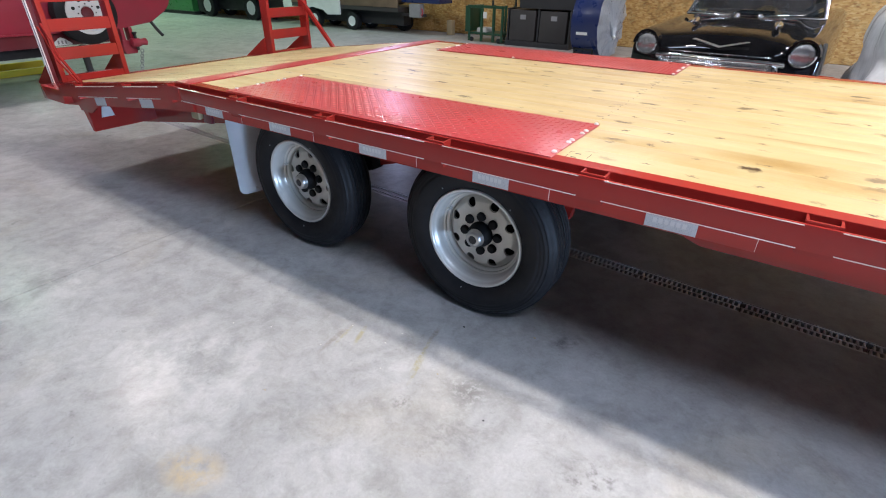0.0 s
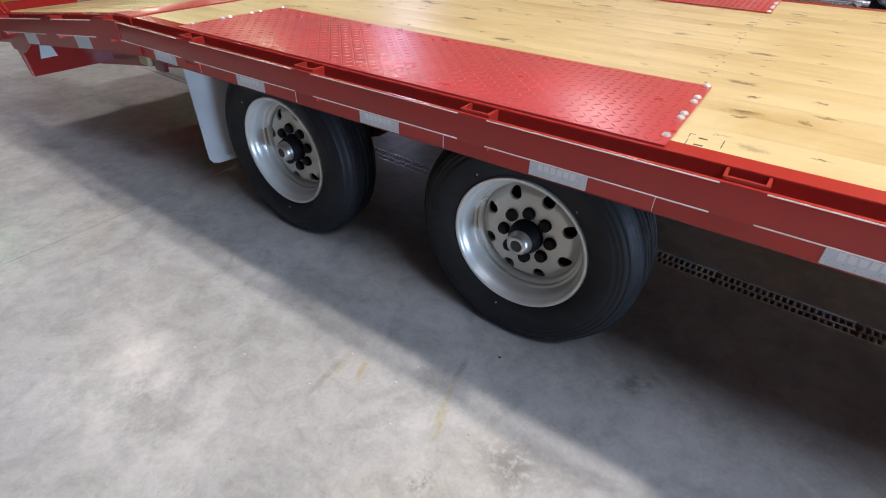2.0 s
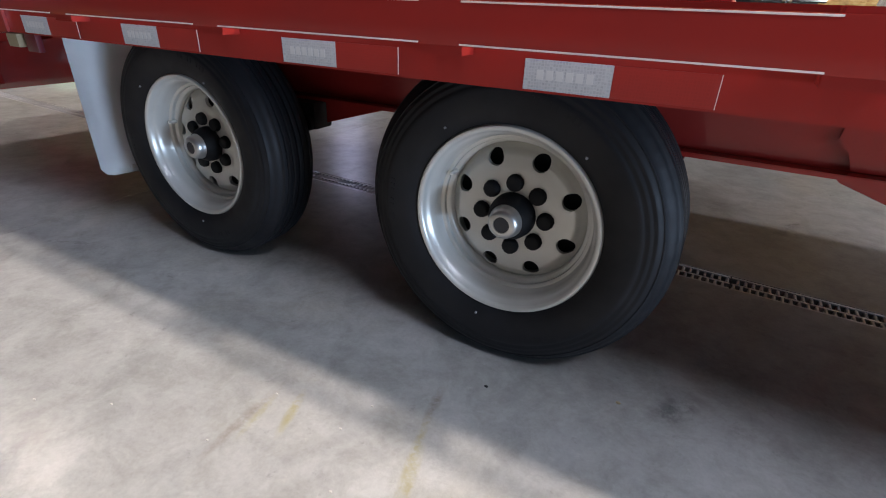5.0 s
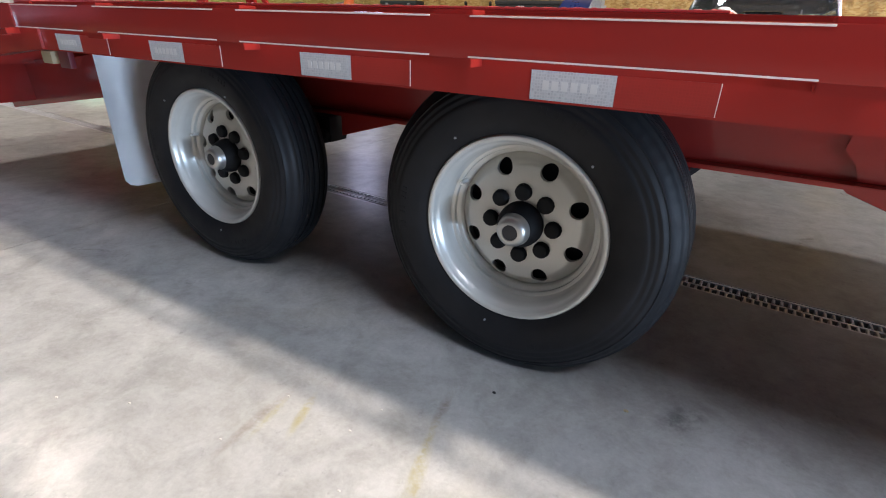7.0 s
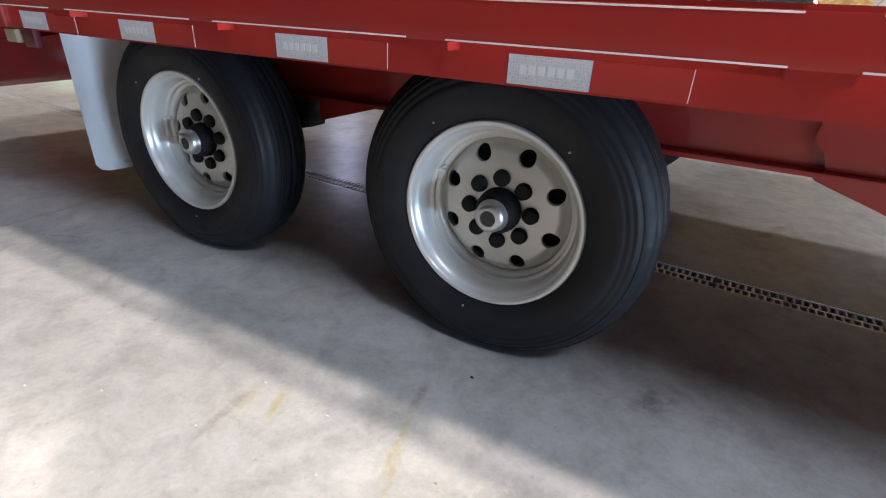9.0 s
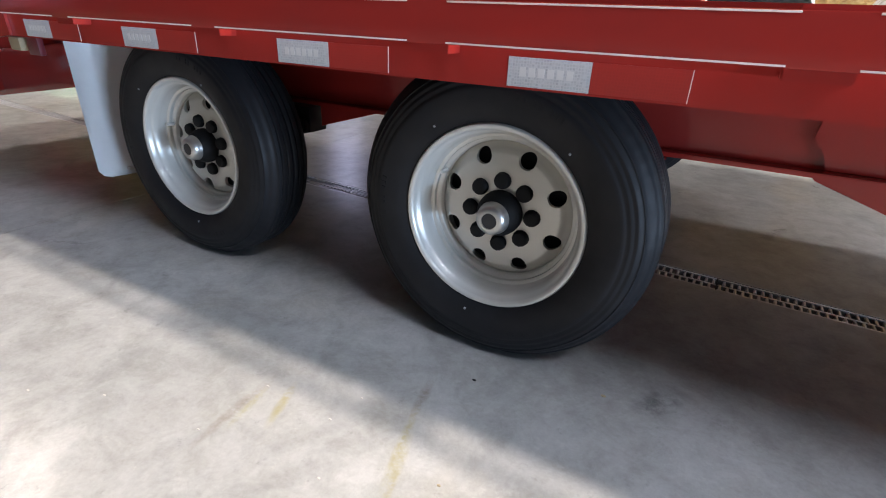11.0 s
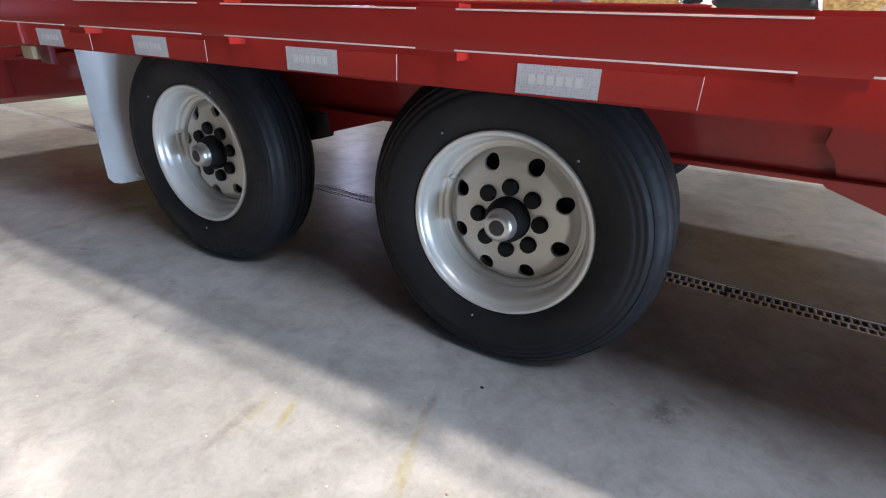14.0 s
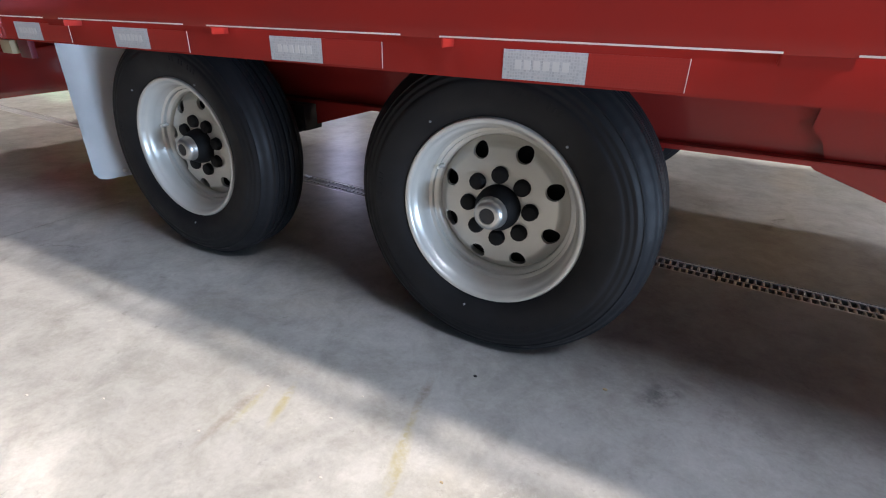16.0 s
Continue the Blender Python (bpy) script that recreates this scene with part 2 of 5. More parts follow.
def concrete():
    n = Nodes("sealed_concrete", (0.36, 0.35, 0.33), 0.35)
    big = n.ramp(n.noise(0.55, 7, 0.6, world_space=True), (0.3, (0.40, 0.399, 0.393)), (0.7, (0.535, 0.529, 0.512)))
    mid = n.ramp(n.noise(2.6, 6, 0.6, world_space=True, distort=0.7), (0.3, 0.66), (0.62, 1.0))
    cloud = n.ramp(n.noise(6.5, 5, 0.62, world_space=True, distort=1.2), (0.36, 0.78), (0.56, 1.0))
    spots = n.ramp(n.noise(15.0, 8, 0.78, world_space=True), (0.30, 0.6), (0.40, 1.0))
    patch = n.ramp(n.noise(1.3, 5, 0.6, world_space=True, distort=0.8), (0.54, (1.0, 1.0, 1.0)), (0.75, (1.0, 0.94, 0.83)))
    fine = n.ramp(n.noise(75, 5, 0.75, world_space=True), (0.34, 0.9), (0.60, 1.0))
    mottle = n.ramp(n.noise(9.5, 8, 0.76, world_space=True, distort=0.4), (0.36, (0.80, 0.79, 0.76)), (0.56, (1.0, 1.0, 1.0)))
    fleck = n.ramp(n.noise(34, 6, 0.7, world_space=True), (0.60, (1.0, 1.0, 1.0)), (0.72, (1.16, 1.15, 1.12)))
    c = n.mix(0.7, big, mid, "MULTIPLY")
    c = n.mix(0.8, c, mottle, "MULTIPLY")
    c = n.mix(0.8, c, fleck, "MULTIPLY")
    c = n.mix(0.6, c, cloud, "MULTIPLY")
    c = n.mix(0.7, c, spots, "MULTIPLY")
    c = n.mix(0.8, c, patch, "MULTIPLY")
    c = n.mix(1.0, c, fine, "MULTIPLY")

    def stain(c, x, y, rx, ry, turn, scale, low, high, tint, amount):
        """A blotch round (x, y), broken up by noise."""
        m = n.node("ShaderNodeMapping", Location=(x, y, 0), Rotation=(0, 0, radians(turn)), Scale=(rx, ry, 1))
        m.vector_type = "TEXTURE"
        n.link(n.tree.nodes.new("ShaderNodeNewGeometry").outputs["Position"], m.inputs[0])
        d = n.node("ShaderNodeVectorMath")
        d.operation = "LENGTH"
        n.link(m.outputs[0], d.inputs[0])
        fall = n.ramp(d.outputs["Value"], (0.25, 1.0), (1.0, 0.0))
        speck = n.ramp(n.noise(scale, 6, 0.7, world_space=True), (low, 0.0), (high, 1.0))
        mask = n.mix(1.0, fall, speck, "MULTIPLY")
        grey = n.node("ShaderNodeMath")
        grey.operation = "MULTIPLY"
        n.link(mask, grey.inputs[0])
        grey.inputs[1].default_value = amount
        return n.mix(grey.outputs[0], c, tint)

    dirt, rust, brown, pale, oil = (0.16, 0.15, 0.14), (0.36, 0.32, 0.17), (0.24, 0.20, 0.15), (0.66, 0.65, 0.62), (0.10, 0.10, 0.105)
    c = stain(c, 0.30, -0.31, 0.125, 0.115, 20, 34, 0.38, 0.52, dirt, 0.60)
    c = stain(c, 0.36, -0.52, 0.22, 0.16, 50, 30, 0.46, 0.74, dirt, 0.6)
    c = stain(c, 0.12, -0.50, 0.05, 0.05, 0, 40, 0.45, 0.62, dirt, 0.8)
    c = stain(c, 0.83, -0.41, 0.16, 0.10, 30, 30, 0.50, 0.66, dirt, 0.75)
    c = stain(c, -0.274, -0.292, 0.085, 0.016, 109, 40, 0.30, 0.56, rust, 0.9)
    c = stain(c, -0.352, -0.36, 0.15, 0.017, 94, 40, 0.34, 0.60, brown, 0.65)
    c = stain(c, -0.335, -0.33, 0.09, 0.013, 100, 40, 0.34, 0.60, rust, 0.6)
    c = stain(c, -0.004, -0.10, 0.08, 0.017, 100, 40, 0.32, 0.58, brown, 0.75)
    c = stain(c, 0.030, -0.25, 0.14, 0.014, 104, 40, 0.32, 0.58, rust, 0.85)
    c = stain(c, 0.062, -0.32, 0.12, 0.012, 104, 40, 0.32, 0.58, rust, 0.75)
    c = stain(c, 0.50, 0.18, 0.10, 0.05, 60, 24, 0.42, 0.60, oil, 0.7)
    c = stain(c, 0.80, 1.60, 0.14, 0.05, 60, 16, 0.38, 0.60, oil, 0.55)
    c = stain(c, -0.26, -1.11, 0.14, 0.09, 10, 14, 0.36, 0.58, (0.52, 0.40, 0.22), 0.85)
    c = stain(c, -0.75, -0.80, 0.55, 0.28, 15, 7, 0.45, 0.70, pale, 0.7)
    c = stain(c, -1.9, -0.85, 0.6, 0.25, 10, 6, 0.45, 0.70, pale, 0.6)
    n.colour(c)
    n.rough(n.ramp(n.noise(5.0, 7, 0.7, world_space=True, distort=0.5), (0.3, 0.25), (0.70, 0.48)))
    n.put("Specular IOR Level", 0.08).put("Coat Weight", 0.13).put("Coat Roughness", 0.20)
    n.bump(n.noise(7.0, 3, 0.5, world_space=True), 0.25, 0.004)
    n.bump(n.noise(26, 4, 0.65, world_space=True), 0.28, 0.003)
    return n.bump(n.noise(60, 5, 0.7, world_space=True), 0.22, 0.002).mat


CONCRETE = concrete()


def osb():
    n = Nodes("strand_board", (0.5, 0.33, 0.14), 0.6)
    v = n.node("ShaderNodeTexVoronoi", Scale=19.0)
    n.link(n.coords((1, 1, 2.2), True), v.inputs["Vector"])
    flakes = n.ramp(v.outputs["Color"], (0.1, (0.36, 0.17, 0.045)), (0.5, (0.50, 0.29, 0.085)), (0.9, (0.60, 0.40, 0.16)))
    blot = n.ramp(n.noise(5.0, 7, 0.7, world_space=True), (0.36, 0.5), (0.5, 1.0))
    n.colour(n.mix(0.7, flakes, blot, "MULTIPLY"))
    return n.bump(v.outputs["Distance"], 0.2, 0.004).mat


OSB = osb()


def plain(name, colour, rough=0.6, vary=0.8, scale=3.0):
    n = Nodes(name, colour, rough)
    low = tuple(c * vary for c in colour)
    n.colour(n.mix(n.ramp(n.noise(scale, 6, 0.6), (0.35, 0.0), (0.7, 1.0)), colour, low))
    return n.bump(n.noise(40, 3), 0.05).mat


# unseen roof and walls, kept dark to limit bounced light
ROOF_LINING = plain("dark_roof_lining", (0.09, 0.09, 0.093), 0.8)
STEEL_WALL = plain("grey_steel_cladding", (0.06, 0.062, 0.066), 0.5)
GRATE = plain("cast_iron_grate", (0.53, 0.53, 0.54), 0.3)
GRATE.node_tree.nodes["Principled BSDF"].inputs["Metallic"].default_value = 0.25
# near-black; also stands for shade in wheel holes and under the hopper
PIT = plain("drain_pit", (0.012, 0.012, 0.013), 0.8)
GREY_PLASTIC = plain("grey_plastic", (0.045, 0.041, 0.041), 0.5)
BROWN_LOAD = plain("brown_tarp_load", (0.2, 0.14, 0.09), 0.8, 0.5, 2.0)
PALE_TIMBER = plain("pale_timber", (0.42, 0.33, 0.2), 0.7)
PAPER = plain("white_label", (0.75, 0.75, 0.74), 0.6)
PALE_GRIT = plain("pale_grit", (0.66, 0.63, 0.58), 0.8)
LAMP_SHELL = plain("grey_lamp_housing", (0.3, 0.3, 0.31), 0.5)


def tape_material(name, light, dark):
    n = Nodes(name, light, 0.28)
    v = n.node("ShaderNodeTexVoronoi", Scale=190.0)
    v.feature = "DISTANCE_TO_EDGE"
    v.inputs["Randomness"].default_value = 0.12
    n.link(n.coords(), v.inputs["Vector"])
    n.colour(n.ramp(v.outputs["Distance"], (0.08, light), (0.2, dark)))
    return n.mat


TAPE_SILVER = tape_material("silver_reflective_tape", (0.58, 0.59, 0.60), (0.42, 0.43, 0.45))
TAPE_RED = tape_material("red_reflective_tape", (0.40, 0.031, 0.023), (0.37, 0.028, 0.021))


def glass(name, colour, rough=0.02):
    n = Nodes(name, colour, rough)
    n.put("Transmission Weight", 1.0).put("IOR", 1.45)
    return n.mat


GLASS = glass("windscreen_glass", (0.30, 0.42, 0.50))
LENS = glass("headlamp_lens", (0.97, 0.98, 1.0), 0.0)


def film_wrap():
    n = Nodes("clear_plastic_film", (0.75, 0.83, 0.92), 0.15)
    n.put("Alpha", 0.5)
    n.bump(n.noise(9, 5, 0.6, (1, 1, 0.35)), 0.9, 0.03)
    return n.mat


FILM = film_wrap()
CLOUDY = Nodes("milky_plastic_sheet", (0.80, 0.81, 0.82), 0.16)
CLOUDY.colour(CLOUDY.mix(CLOUDY.ramp(CLOUDY.noise(4, 6), (0.35, 0.0), (0.7, 1.0)), (0.84, 0.85, 0.86), (0.60, 0.61, 0.63)))
CLOUDY = CLOUDY.bump(CLOUDY.noise(4, 3, 0.5, (1, 1, 0.5), distort=0.8), 0.7, 0.05).mat


# ---- mesh helpers ----
def part(name, bm, material, parent=None, label="", smooth=0):
    smooth = smooth or (40 if bm.faces.layers.int.get("turned") else 18)
    me = bpy.data.meshes.new(name)
    bmesh.ops.recalc_face_normals(bm, faces=bm.faces)
    for e in bm.edges:
        if len(e.link_faces) == 2:
            e.smooth = e.calc_face_angle(0) < radians(smooth)
    for f in bm.faces:
        f.smooth = True
    bm.to_mesh(me)
    bm.free()
    me.materials.append(material)
    ob = new(name, me)
    if parent is not None:
        ob.parent = parent
    return tagged(ob, label)


def again(ob, name=None, loc=None, parent=None):
    """Another object on the same mesh."""
    o = ob.copy()
    scene.collection.objects.link(o)
    if loc is not None:
        o.location = loc
    if parent is not None:
        o.parent = parent
    return o


def thing(name, label, category, group="", at=(0, 0, 0)):
    e = new(name)
    e.empty_display_size = 0.1
    e.location = at
    return tagged(e, label, category, group)


def box(bm, lo, hi, bevel=0.0, seg=2):
    r = bmesh.ops.create_cube(bm, size=1.0)
    vs = r["verts"]
    for v in vs:
        v.co = Vector([lo[k] + (v.co[k] + 0.5) * (hi[k] - lo[k]) for k in range(3)])
    if bevel:
        es = list({e for v in vs for e in v.link_edges})
        bmesh.ops.bevel(bm, geom=es, offset=bevel, segments=seg, affect="EDGES", profile=0.7)
    return bm


def boxes(*rows, bevel=0.0):
    bm = bmesh.new()
    for lo, hi in rows:
        box(bm, lo, hi, bevel)
    return bm


def lathe(profile, segments=48, axis="y", centre=(0, 0, 0), close=False):
    """A profile of (radius, along) turned about an axis through centre."""
    bm = bmesh.new()
    bm.faces.layers.int.new("turned")
    rings = []
    for r, a in profile:
        ring = []
        for k in range(segments):
            t = 2 * math.pi * k / segments
            u, v = r * math.cos(t), r * math.sin(t)
            co = {"y": (u, a, v), "x": (a, u, v), "z": (u, v, a)}[axis]
            ring.append(bm.verts.new(Vector(centre) + Vector(co)))
        rings.append(ring)
    for p, q in zip(rings, rings[1:] + (rings[:1] if close else [])):
        for k in range(segments):
            bm.faces.new((p[k], p[(k + 1) % segments], q[(k + 1) % segments], q[k]))
    if not close:
        for ring in (rings[0], rings[-1]):
            bm.faces.new(ring)
    return bm


def prism(points, axis, lo, hi, bevel=0.0):
    """A polygon pushed along an axis; points hold the two other coordinates in order."""
    bm = bmesh.new()

    def at(p, a):
        return {"y": (p[0], a, p[1]), "x": (a, p[0], p[1]), "z": (p[0], p[1], a)}[axis]

    a = [bm.verts.new(at(p, lo)) for p in points]
    b = [bm.verts.new(at(p, hi)) for p in points]
    bm.faces.new(a)
    bm.faces.new(b[::-1])
    for k in range(len(points)):
        bm.faces.new((a[k], a[(k + 1) % len(a)], b[(k + 1) % len(a)], b[k]))
    if bevel:
        bmesh.ops.bevel(bm, geom=list(bm.edges), offset=bevel, segments=2, affect="EDGES")
    return bm


def tube(points, radius, sides=10):
    """A round bar along a line of points."""
    bm = bmesh.new()
    bm.faces.layers.int.new("turned")
    pts = [Vector(p) for p in points]
    rings = []
    for k, p in enumerate(pts):
        d = (pts[min(k + 1, len(pts) - 1)] - pts[max(k - 1, 0)]).normalized()
        u = d.orthogonal().normalized()
        v = d.cross(u)
        rings.append([bm.verts.new(p + radius * (math.cos(2 * math.pi * s / sides) * u + math.sin(2 * math.pi * s / sides) * v)) for s in range(sides)])
    for p, q in zip(rings, rings[1:]):
        shift = min(range(sides), key=lambda s: (q[s].co - p[0].co).length)
        for s in range(sides):
            bm.faces.new((p[s], p[(s + 1) % sides], q[(s + 1 + shift) % sides], q[(s + shift) % sides]))
    bm.faces.new(rings[0])
    bm.faces.new(rings[-1][::-1])
    return bm


# ---- hall ----
DRAIN_WIDE, DRAIN_TURN = 0.108, math.radians(-2.46)
DRAIN_X0, DRAIN_X1 = -7.89, 8.0


def drain_y(x):
    """The near edge of the drain, which runs slightly askew to the trailer."""
    return 0.917 + math.tan(DRAIN_TURN) * x


floor = thing("floor", "smooth sealed grey concrete floor with saw cuts", "floor")
tagged(floor, kind="structure")
CUTS = [-28.0, -19.9, -13.9, -7.9, -4.0, -1.87, 4.13, 9.0, 14.0]
for a, b in zip(CUTS, CUTS[1:]):
    a, b = a + 0.002, b - 0.002
    if a < -8:
        part("slab", boxes(((a, -9.0, -0.15), (b, 10.3, 0.0))), CONCRETE, floor)
    else:
        part("slab", prism([(a, -9.0), (b, -9.0), (b, drain_y(b)), (a, drain_y(a))], "z", -0.15, 0.0), CONCRETE, floor)
        part("slab", prism([(a, drain_y(a) + DRAIN_WIDE), (b, drain_y(b) + DRAIN_WIDE), (b, 10.3), (a, 10.3)], "z", -0.15, 0.0), CONCRETE, floor)
part("subfloor", boxes(((-28, -9, -0.3), (14, 10.3, -0.16))), PIT, floor)


def wall_with_opening(name, label, material, y0, y1, hole):
    w = thing(name, label, "wall")
    tagged(w, kind="structure")
    xa, xb, za, zb = hole
    rows = [((-28, y0, 0), (xa, y1, 6.6)), ((xb, y0, 0), (14, y1, 6.6)), ((xa, y0, zb), (xb, y1, 6.6))]
    if za > 0:
        rows.append(((xa, y0, 0), (xb, y1, za)))
    part("wall_panel", boxes(*rows), material, w)
    fr = 0.06
    part("opening_frame", boxes(((xa - fr, y0 - 0.02, za), (xa + 0.01, y1 + 0.02, zb)), ((xb - 0.01, y0 - 0.02, za), (xb + fr, y1 + 0.02, zb)),
                                ((xa - fr, y0 - 0.02, zb), (xb + fr, y1 + 0.02, zb + fr))), WHITE, w)
    return w


wall_n = wall_with_opening("wall_north", "wall lined with brown strand board sheets", OSB, 10.32, 10.5, (-9.15, -8.15, 2.6, 4.4))
wall_with_opening("wall_south", "unseen dark steel clad wall with an added bay opening", STEEL_WALL, -9.2, -9.0, (4.0, 9.0, 0.0, 4.2))
west = part("wall_west", boxes(((-28.2, -9.2, 0), (-28.0, 10.5, 6.6))), STEEL_WALL, None, "dark steel clad end wall of the hall")
tagged(west, category="wall", kind="structure")
east = thing("wall_east", "dark steel clad end wall with a low opening added for light", "wall")
tagged(east, kind="structure")
part("wall_panel", boxes(((14.0, -9.2, 0), (14.2, -5.35, 6.6)), ((14.0, -1.35, 0), (14.2, 10.5, 6.6)), ((14.0, -5.35, 0.64), (14.2, -1.35, 6.6))), STEEL_WALL, east)
part("opening_frame", boxes(((13.97, -5.41, 0), (14.22, -5.33, 0.64)), ((13.97, -1.37, 0), (14.22, -1.29, 0.64)), ((13.97, -5.41, 0.642), (14.22, -1.29, 0.72))), WHITE, east)
ceiling = part("ceiling", boxes(((-28.2, -9.2, 6.6), (14.2, 10.5, 6.75))), ROOF_LINING, None, "dark roof lining over the hall")
tagged(ceiling, category="ceiling", kind="structure")


def high_bay(x, y):
    t = thing("high_bay_lamp", "round grey high bay lamp hanging from the roof", "lamp", "hall lamps", (x, y, LAMP_Z))
    part("reflector_shell", lathe([(0.24, 0.0), (0.235, 0.02), (0.15, 0.22), (0.1, 0.3), (0.02, 0.32), (0.02, 0.31), (0.09, 0.29), (0.14, 0.215), (0.225, 0.02), (0.23, 0.0)], 24, "z", close=True), LAMP_SHELL, t)
    part("hanger_rod", lathe([(0.012, 0.31), (0.012, 1.6)], 8, "z"), LAMP_SHELL, t)
    return t


def panel_lamp(x, y):
    """A square tray lamp on two rods; its open face is the light."""
    t = thing("panel_lamp", "square grey panel lamp added out of view", "lamp", "panel lamps", (x, y, LAMP_Z))
    h = PANEL / 2 + 0.02
    part("tray", boxes(((-h, -h, 0.04), (h, h, 0.10)), ((-h, -h, -0.01), (-h + 0.015, h, 0.04)), ((h - 0.015, -h, -0.01), (h, h, 0.04)),
                       ((-h + 0.015, -h, -0.01), (h - 0.015, -h + 0.015, 0.04)), ((-h + 0.015, h - 0.015, -0.01), (h - 0.015, h, 0.04))), LAMP_SHELL, t)
    for dx in (-0.45, 0.45):
        part("hanger_rod", lathe([(0.01, 0.10), (0.01, 1.6)], 8, "z", (dx, 0, 0)), LAMP_SHELL, t)
    return t


bay = high_bay(LAMP_XS[0], LAMP_ROWS[1])
panel = panel_lamp(LAMP_XS[0], LAMP_ROWS[0])
for row in LAMP_ROWS:
    for lx in LAMP_XS:
        if lx != LAMP_XS[0] or row == LAMP_ROWS[2]:
            copy_thing(panel if row == LAMP_ROWS[0] else bay, pose(lx, lamp_y(lx, row), LAMP_Z))

# drain
pit = prism([(DRAIN_X0, drain_y(DRAIN_X0) - 0.005), (DRAIN_X1, drain_y(DRAIN_X1) - 0.005), (DRAIN_X1, drain_y(DRAIN_X1) + DRAIN_WIDE + 0.005), (DRAIN_X0, drain_y(DRAIN_X0) + DRAIN_WIDE + 0.005)], "z", -0.155, -0.1)
drain_pit = part("drain_channel", pit, PIT, None, "dark drain channel cut into the floor")
tagged(drain_pit, category="drain", kind="structure")


def grate_section():
    """Half a metre of grate: an edge bar on each side, a bar along the middle and two staggered rows of cross bars."""
    t = thing("drain_grate", "dark cast iron drain grate section set flush in the floor", "grate", "drain grates")
    w = DRAIN_WIDE
    for lo, hi in ((0.002, 0.013), (w - 0.013, w - 0.002)):
        part("edge_bar", boxes(((0.002, lo, -0.04), (0.498, hi, -0.001)), bevel=0.002), GRATE, t)
    part("middle_bar", boxes(((0.002, w / 2 - 0.006, -0.035), (0.498, w / 2 + 0.006, -0.004)), bevel=0.003), GRATE, t)
    bars = bmesh.new()
    for k in range(20):
        for half, ya, yb in ((0, 0.010, w / 2 - 0.005), (0.5, w / 2 + 0.005, w - 0.010)):
            xx = 0.006 + (k + half) * 0.0245
            box(bars, (xx, ya, -0.035), (xx + 0.0100, yb, -0.003), 0.0026, 1)
    tagged(part("grate_lattice", bars, GRATE, t), kind="stuff")
    return t


def grate_pose(k):
    x = DRAIN_X0 + 0.5 * math.cos(DRAIN_TURN) * k
    return pose(x, drain_y(x), 0, 0, 0, math.degrees(DRAIN_TURN))


first_grate = grate_section()
first_grate.matrix_basis = grate_pose(0)
for k in range(1, 31):
    copy_thing(first_grate, grate_pose(k))

# ---- trailer ----
TOP, LOW = 0.868, 0.716            # side channel
W = 2.42                           # between the outer faces of the channels
FRONT, KNEE, TAIL = 5.2, -1.77, -3.42
PITCH, P0 = 0.605, -0.042          # stake pockets
trailer = thing("flatbed_trailer", "red deck-over flatbed trailer with pine deck and fold-up ramps", "trailer", at=(0, 0, 0))


def channel(y, sign, x0, x1):
    """A side channel whose web faces outwards at y."""
    q = [(0, LOW), (0, TOP), (0.062, TOP), (0.062, TOP - 0.009), (0.008, TOP - 0.009), (0.008, LOW + 0.009), (0.062, LOW + 0.009), (0.062, LOW)]
    return prism([(y + sign * a, z) for a, z in q], "x", x0, x1, 0.0015)


part("side_rail", channel(0.0, 1, KNEE, FRONT), RED, trailer)
part("side_rail", channel(W, -1, KNEE, FRONT), RED, trailer)


def pocket_mesh():
    o, i = 0.0415, 0.0345
    return prism([(-o, -0.001), (-o, -0.0498), (o, -0.0498), (o, -0.001), (i, -0.001), (i, -0.043), (-i, -0.043), (-i, -0.001)], "z", 0.770, 0.866, 0.0012)


pocket = None
for side in (0, 1):
    y0, y1 = (-0.060, -0.050) if side == 0 else (W + 0.050, W + 0.060)
    xs = [P0 + PITCH * k for k in range(-2, 9)]
    part("rub_rail", boxes(((KNEE + 0.02, y0, 0.7865), (FRONT, y1, 0.8585)), bevel=0.002), RED, trailer)
    marks = [KNEE + 0.03] + [v for x in xs for v in (x - 0.041, x + 0.041)] + [FRONT]
    for a, b in zip(marks[0::2], marks[1::2]):
        if side == 0:
            for z in (0.7875, 0.8540):
                part("edge_bead", boxes(((a, -0.0616, z + 0.0004), (b, -0.0595, z + 0.0033)), bevel=0.0009), CREAM, trailer, "pale line along the rail edge")
    for x in xs:
        if pocket is None:
            pocket = part("stake_pocket", pocket_mesh(), RED, trailer)
            ob = pocket
        else:
            ob = again(pocket)
        ob.location = (x, 0, 0) if side == 0 else (x, W, 0)
        if side:
            ob.rotation_euler = (0, 0, math.pi)

# reflective tape on the near channel
tape = part("reflective_tape", boxes(((0, -0.0016, 0.7205), (0.152, -0.0004, 0.7715))), TAPE_SILVER, trailer, "silver honeycomb reflective tape")
red_tape = part("red_tape", boxes(((0.1525, -0.0014, 0.7205), (0.309, -0.0004, 0.7715))), TAPE_RED, trailer, "red reflective tape")
tape_end = part("tape_end", boxes(((0.309, -0.0015, 0.7205), (0.3102, -0.0002, 0.7715))), CREAM, trailer, "pale cut end of the tape")
# the maker's mark on the tape stays as plain bars
bar = part("tape_mark", boxes(((0.023, -0.0021, 0.7385), (0.0352, -0.0015, 0.7545))), PAPER, trailer, "pale bar of the maker's mark")
TAPES = (0.10, -0.475, -1.069, -1.597, 0.735, 1.35, 1.95)
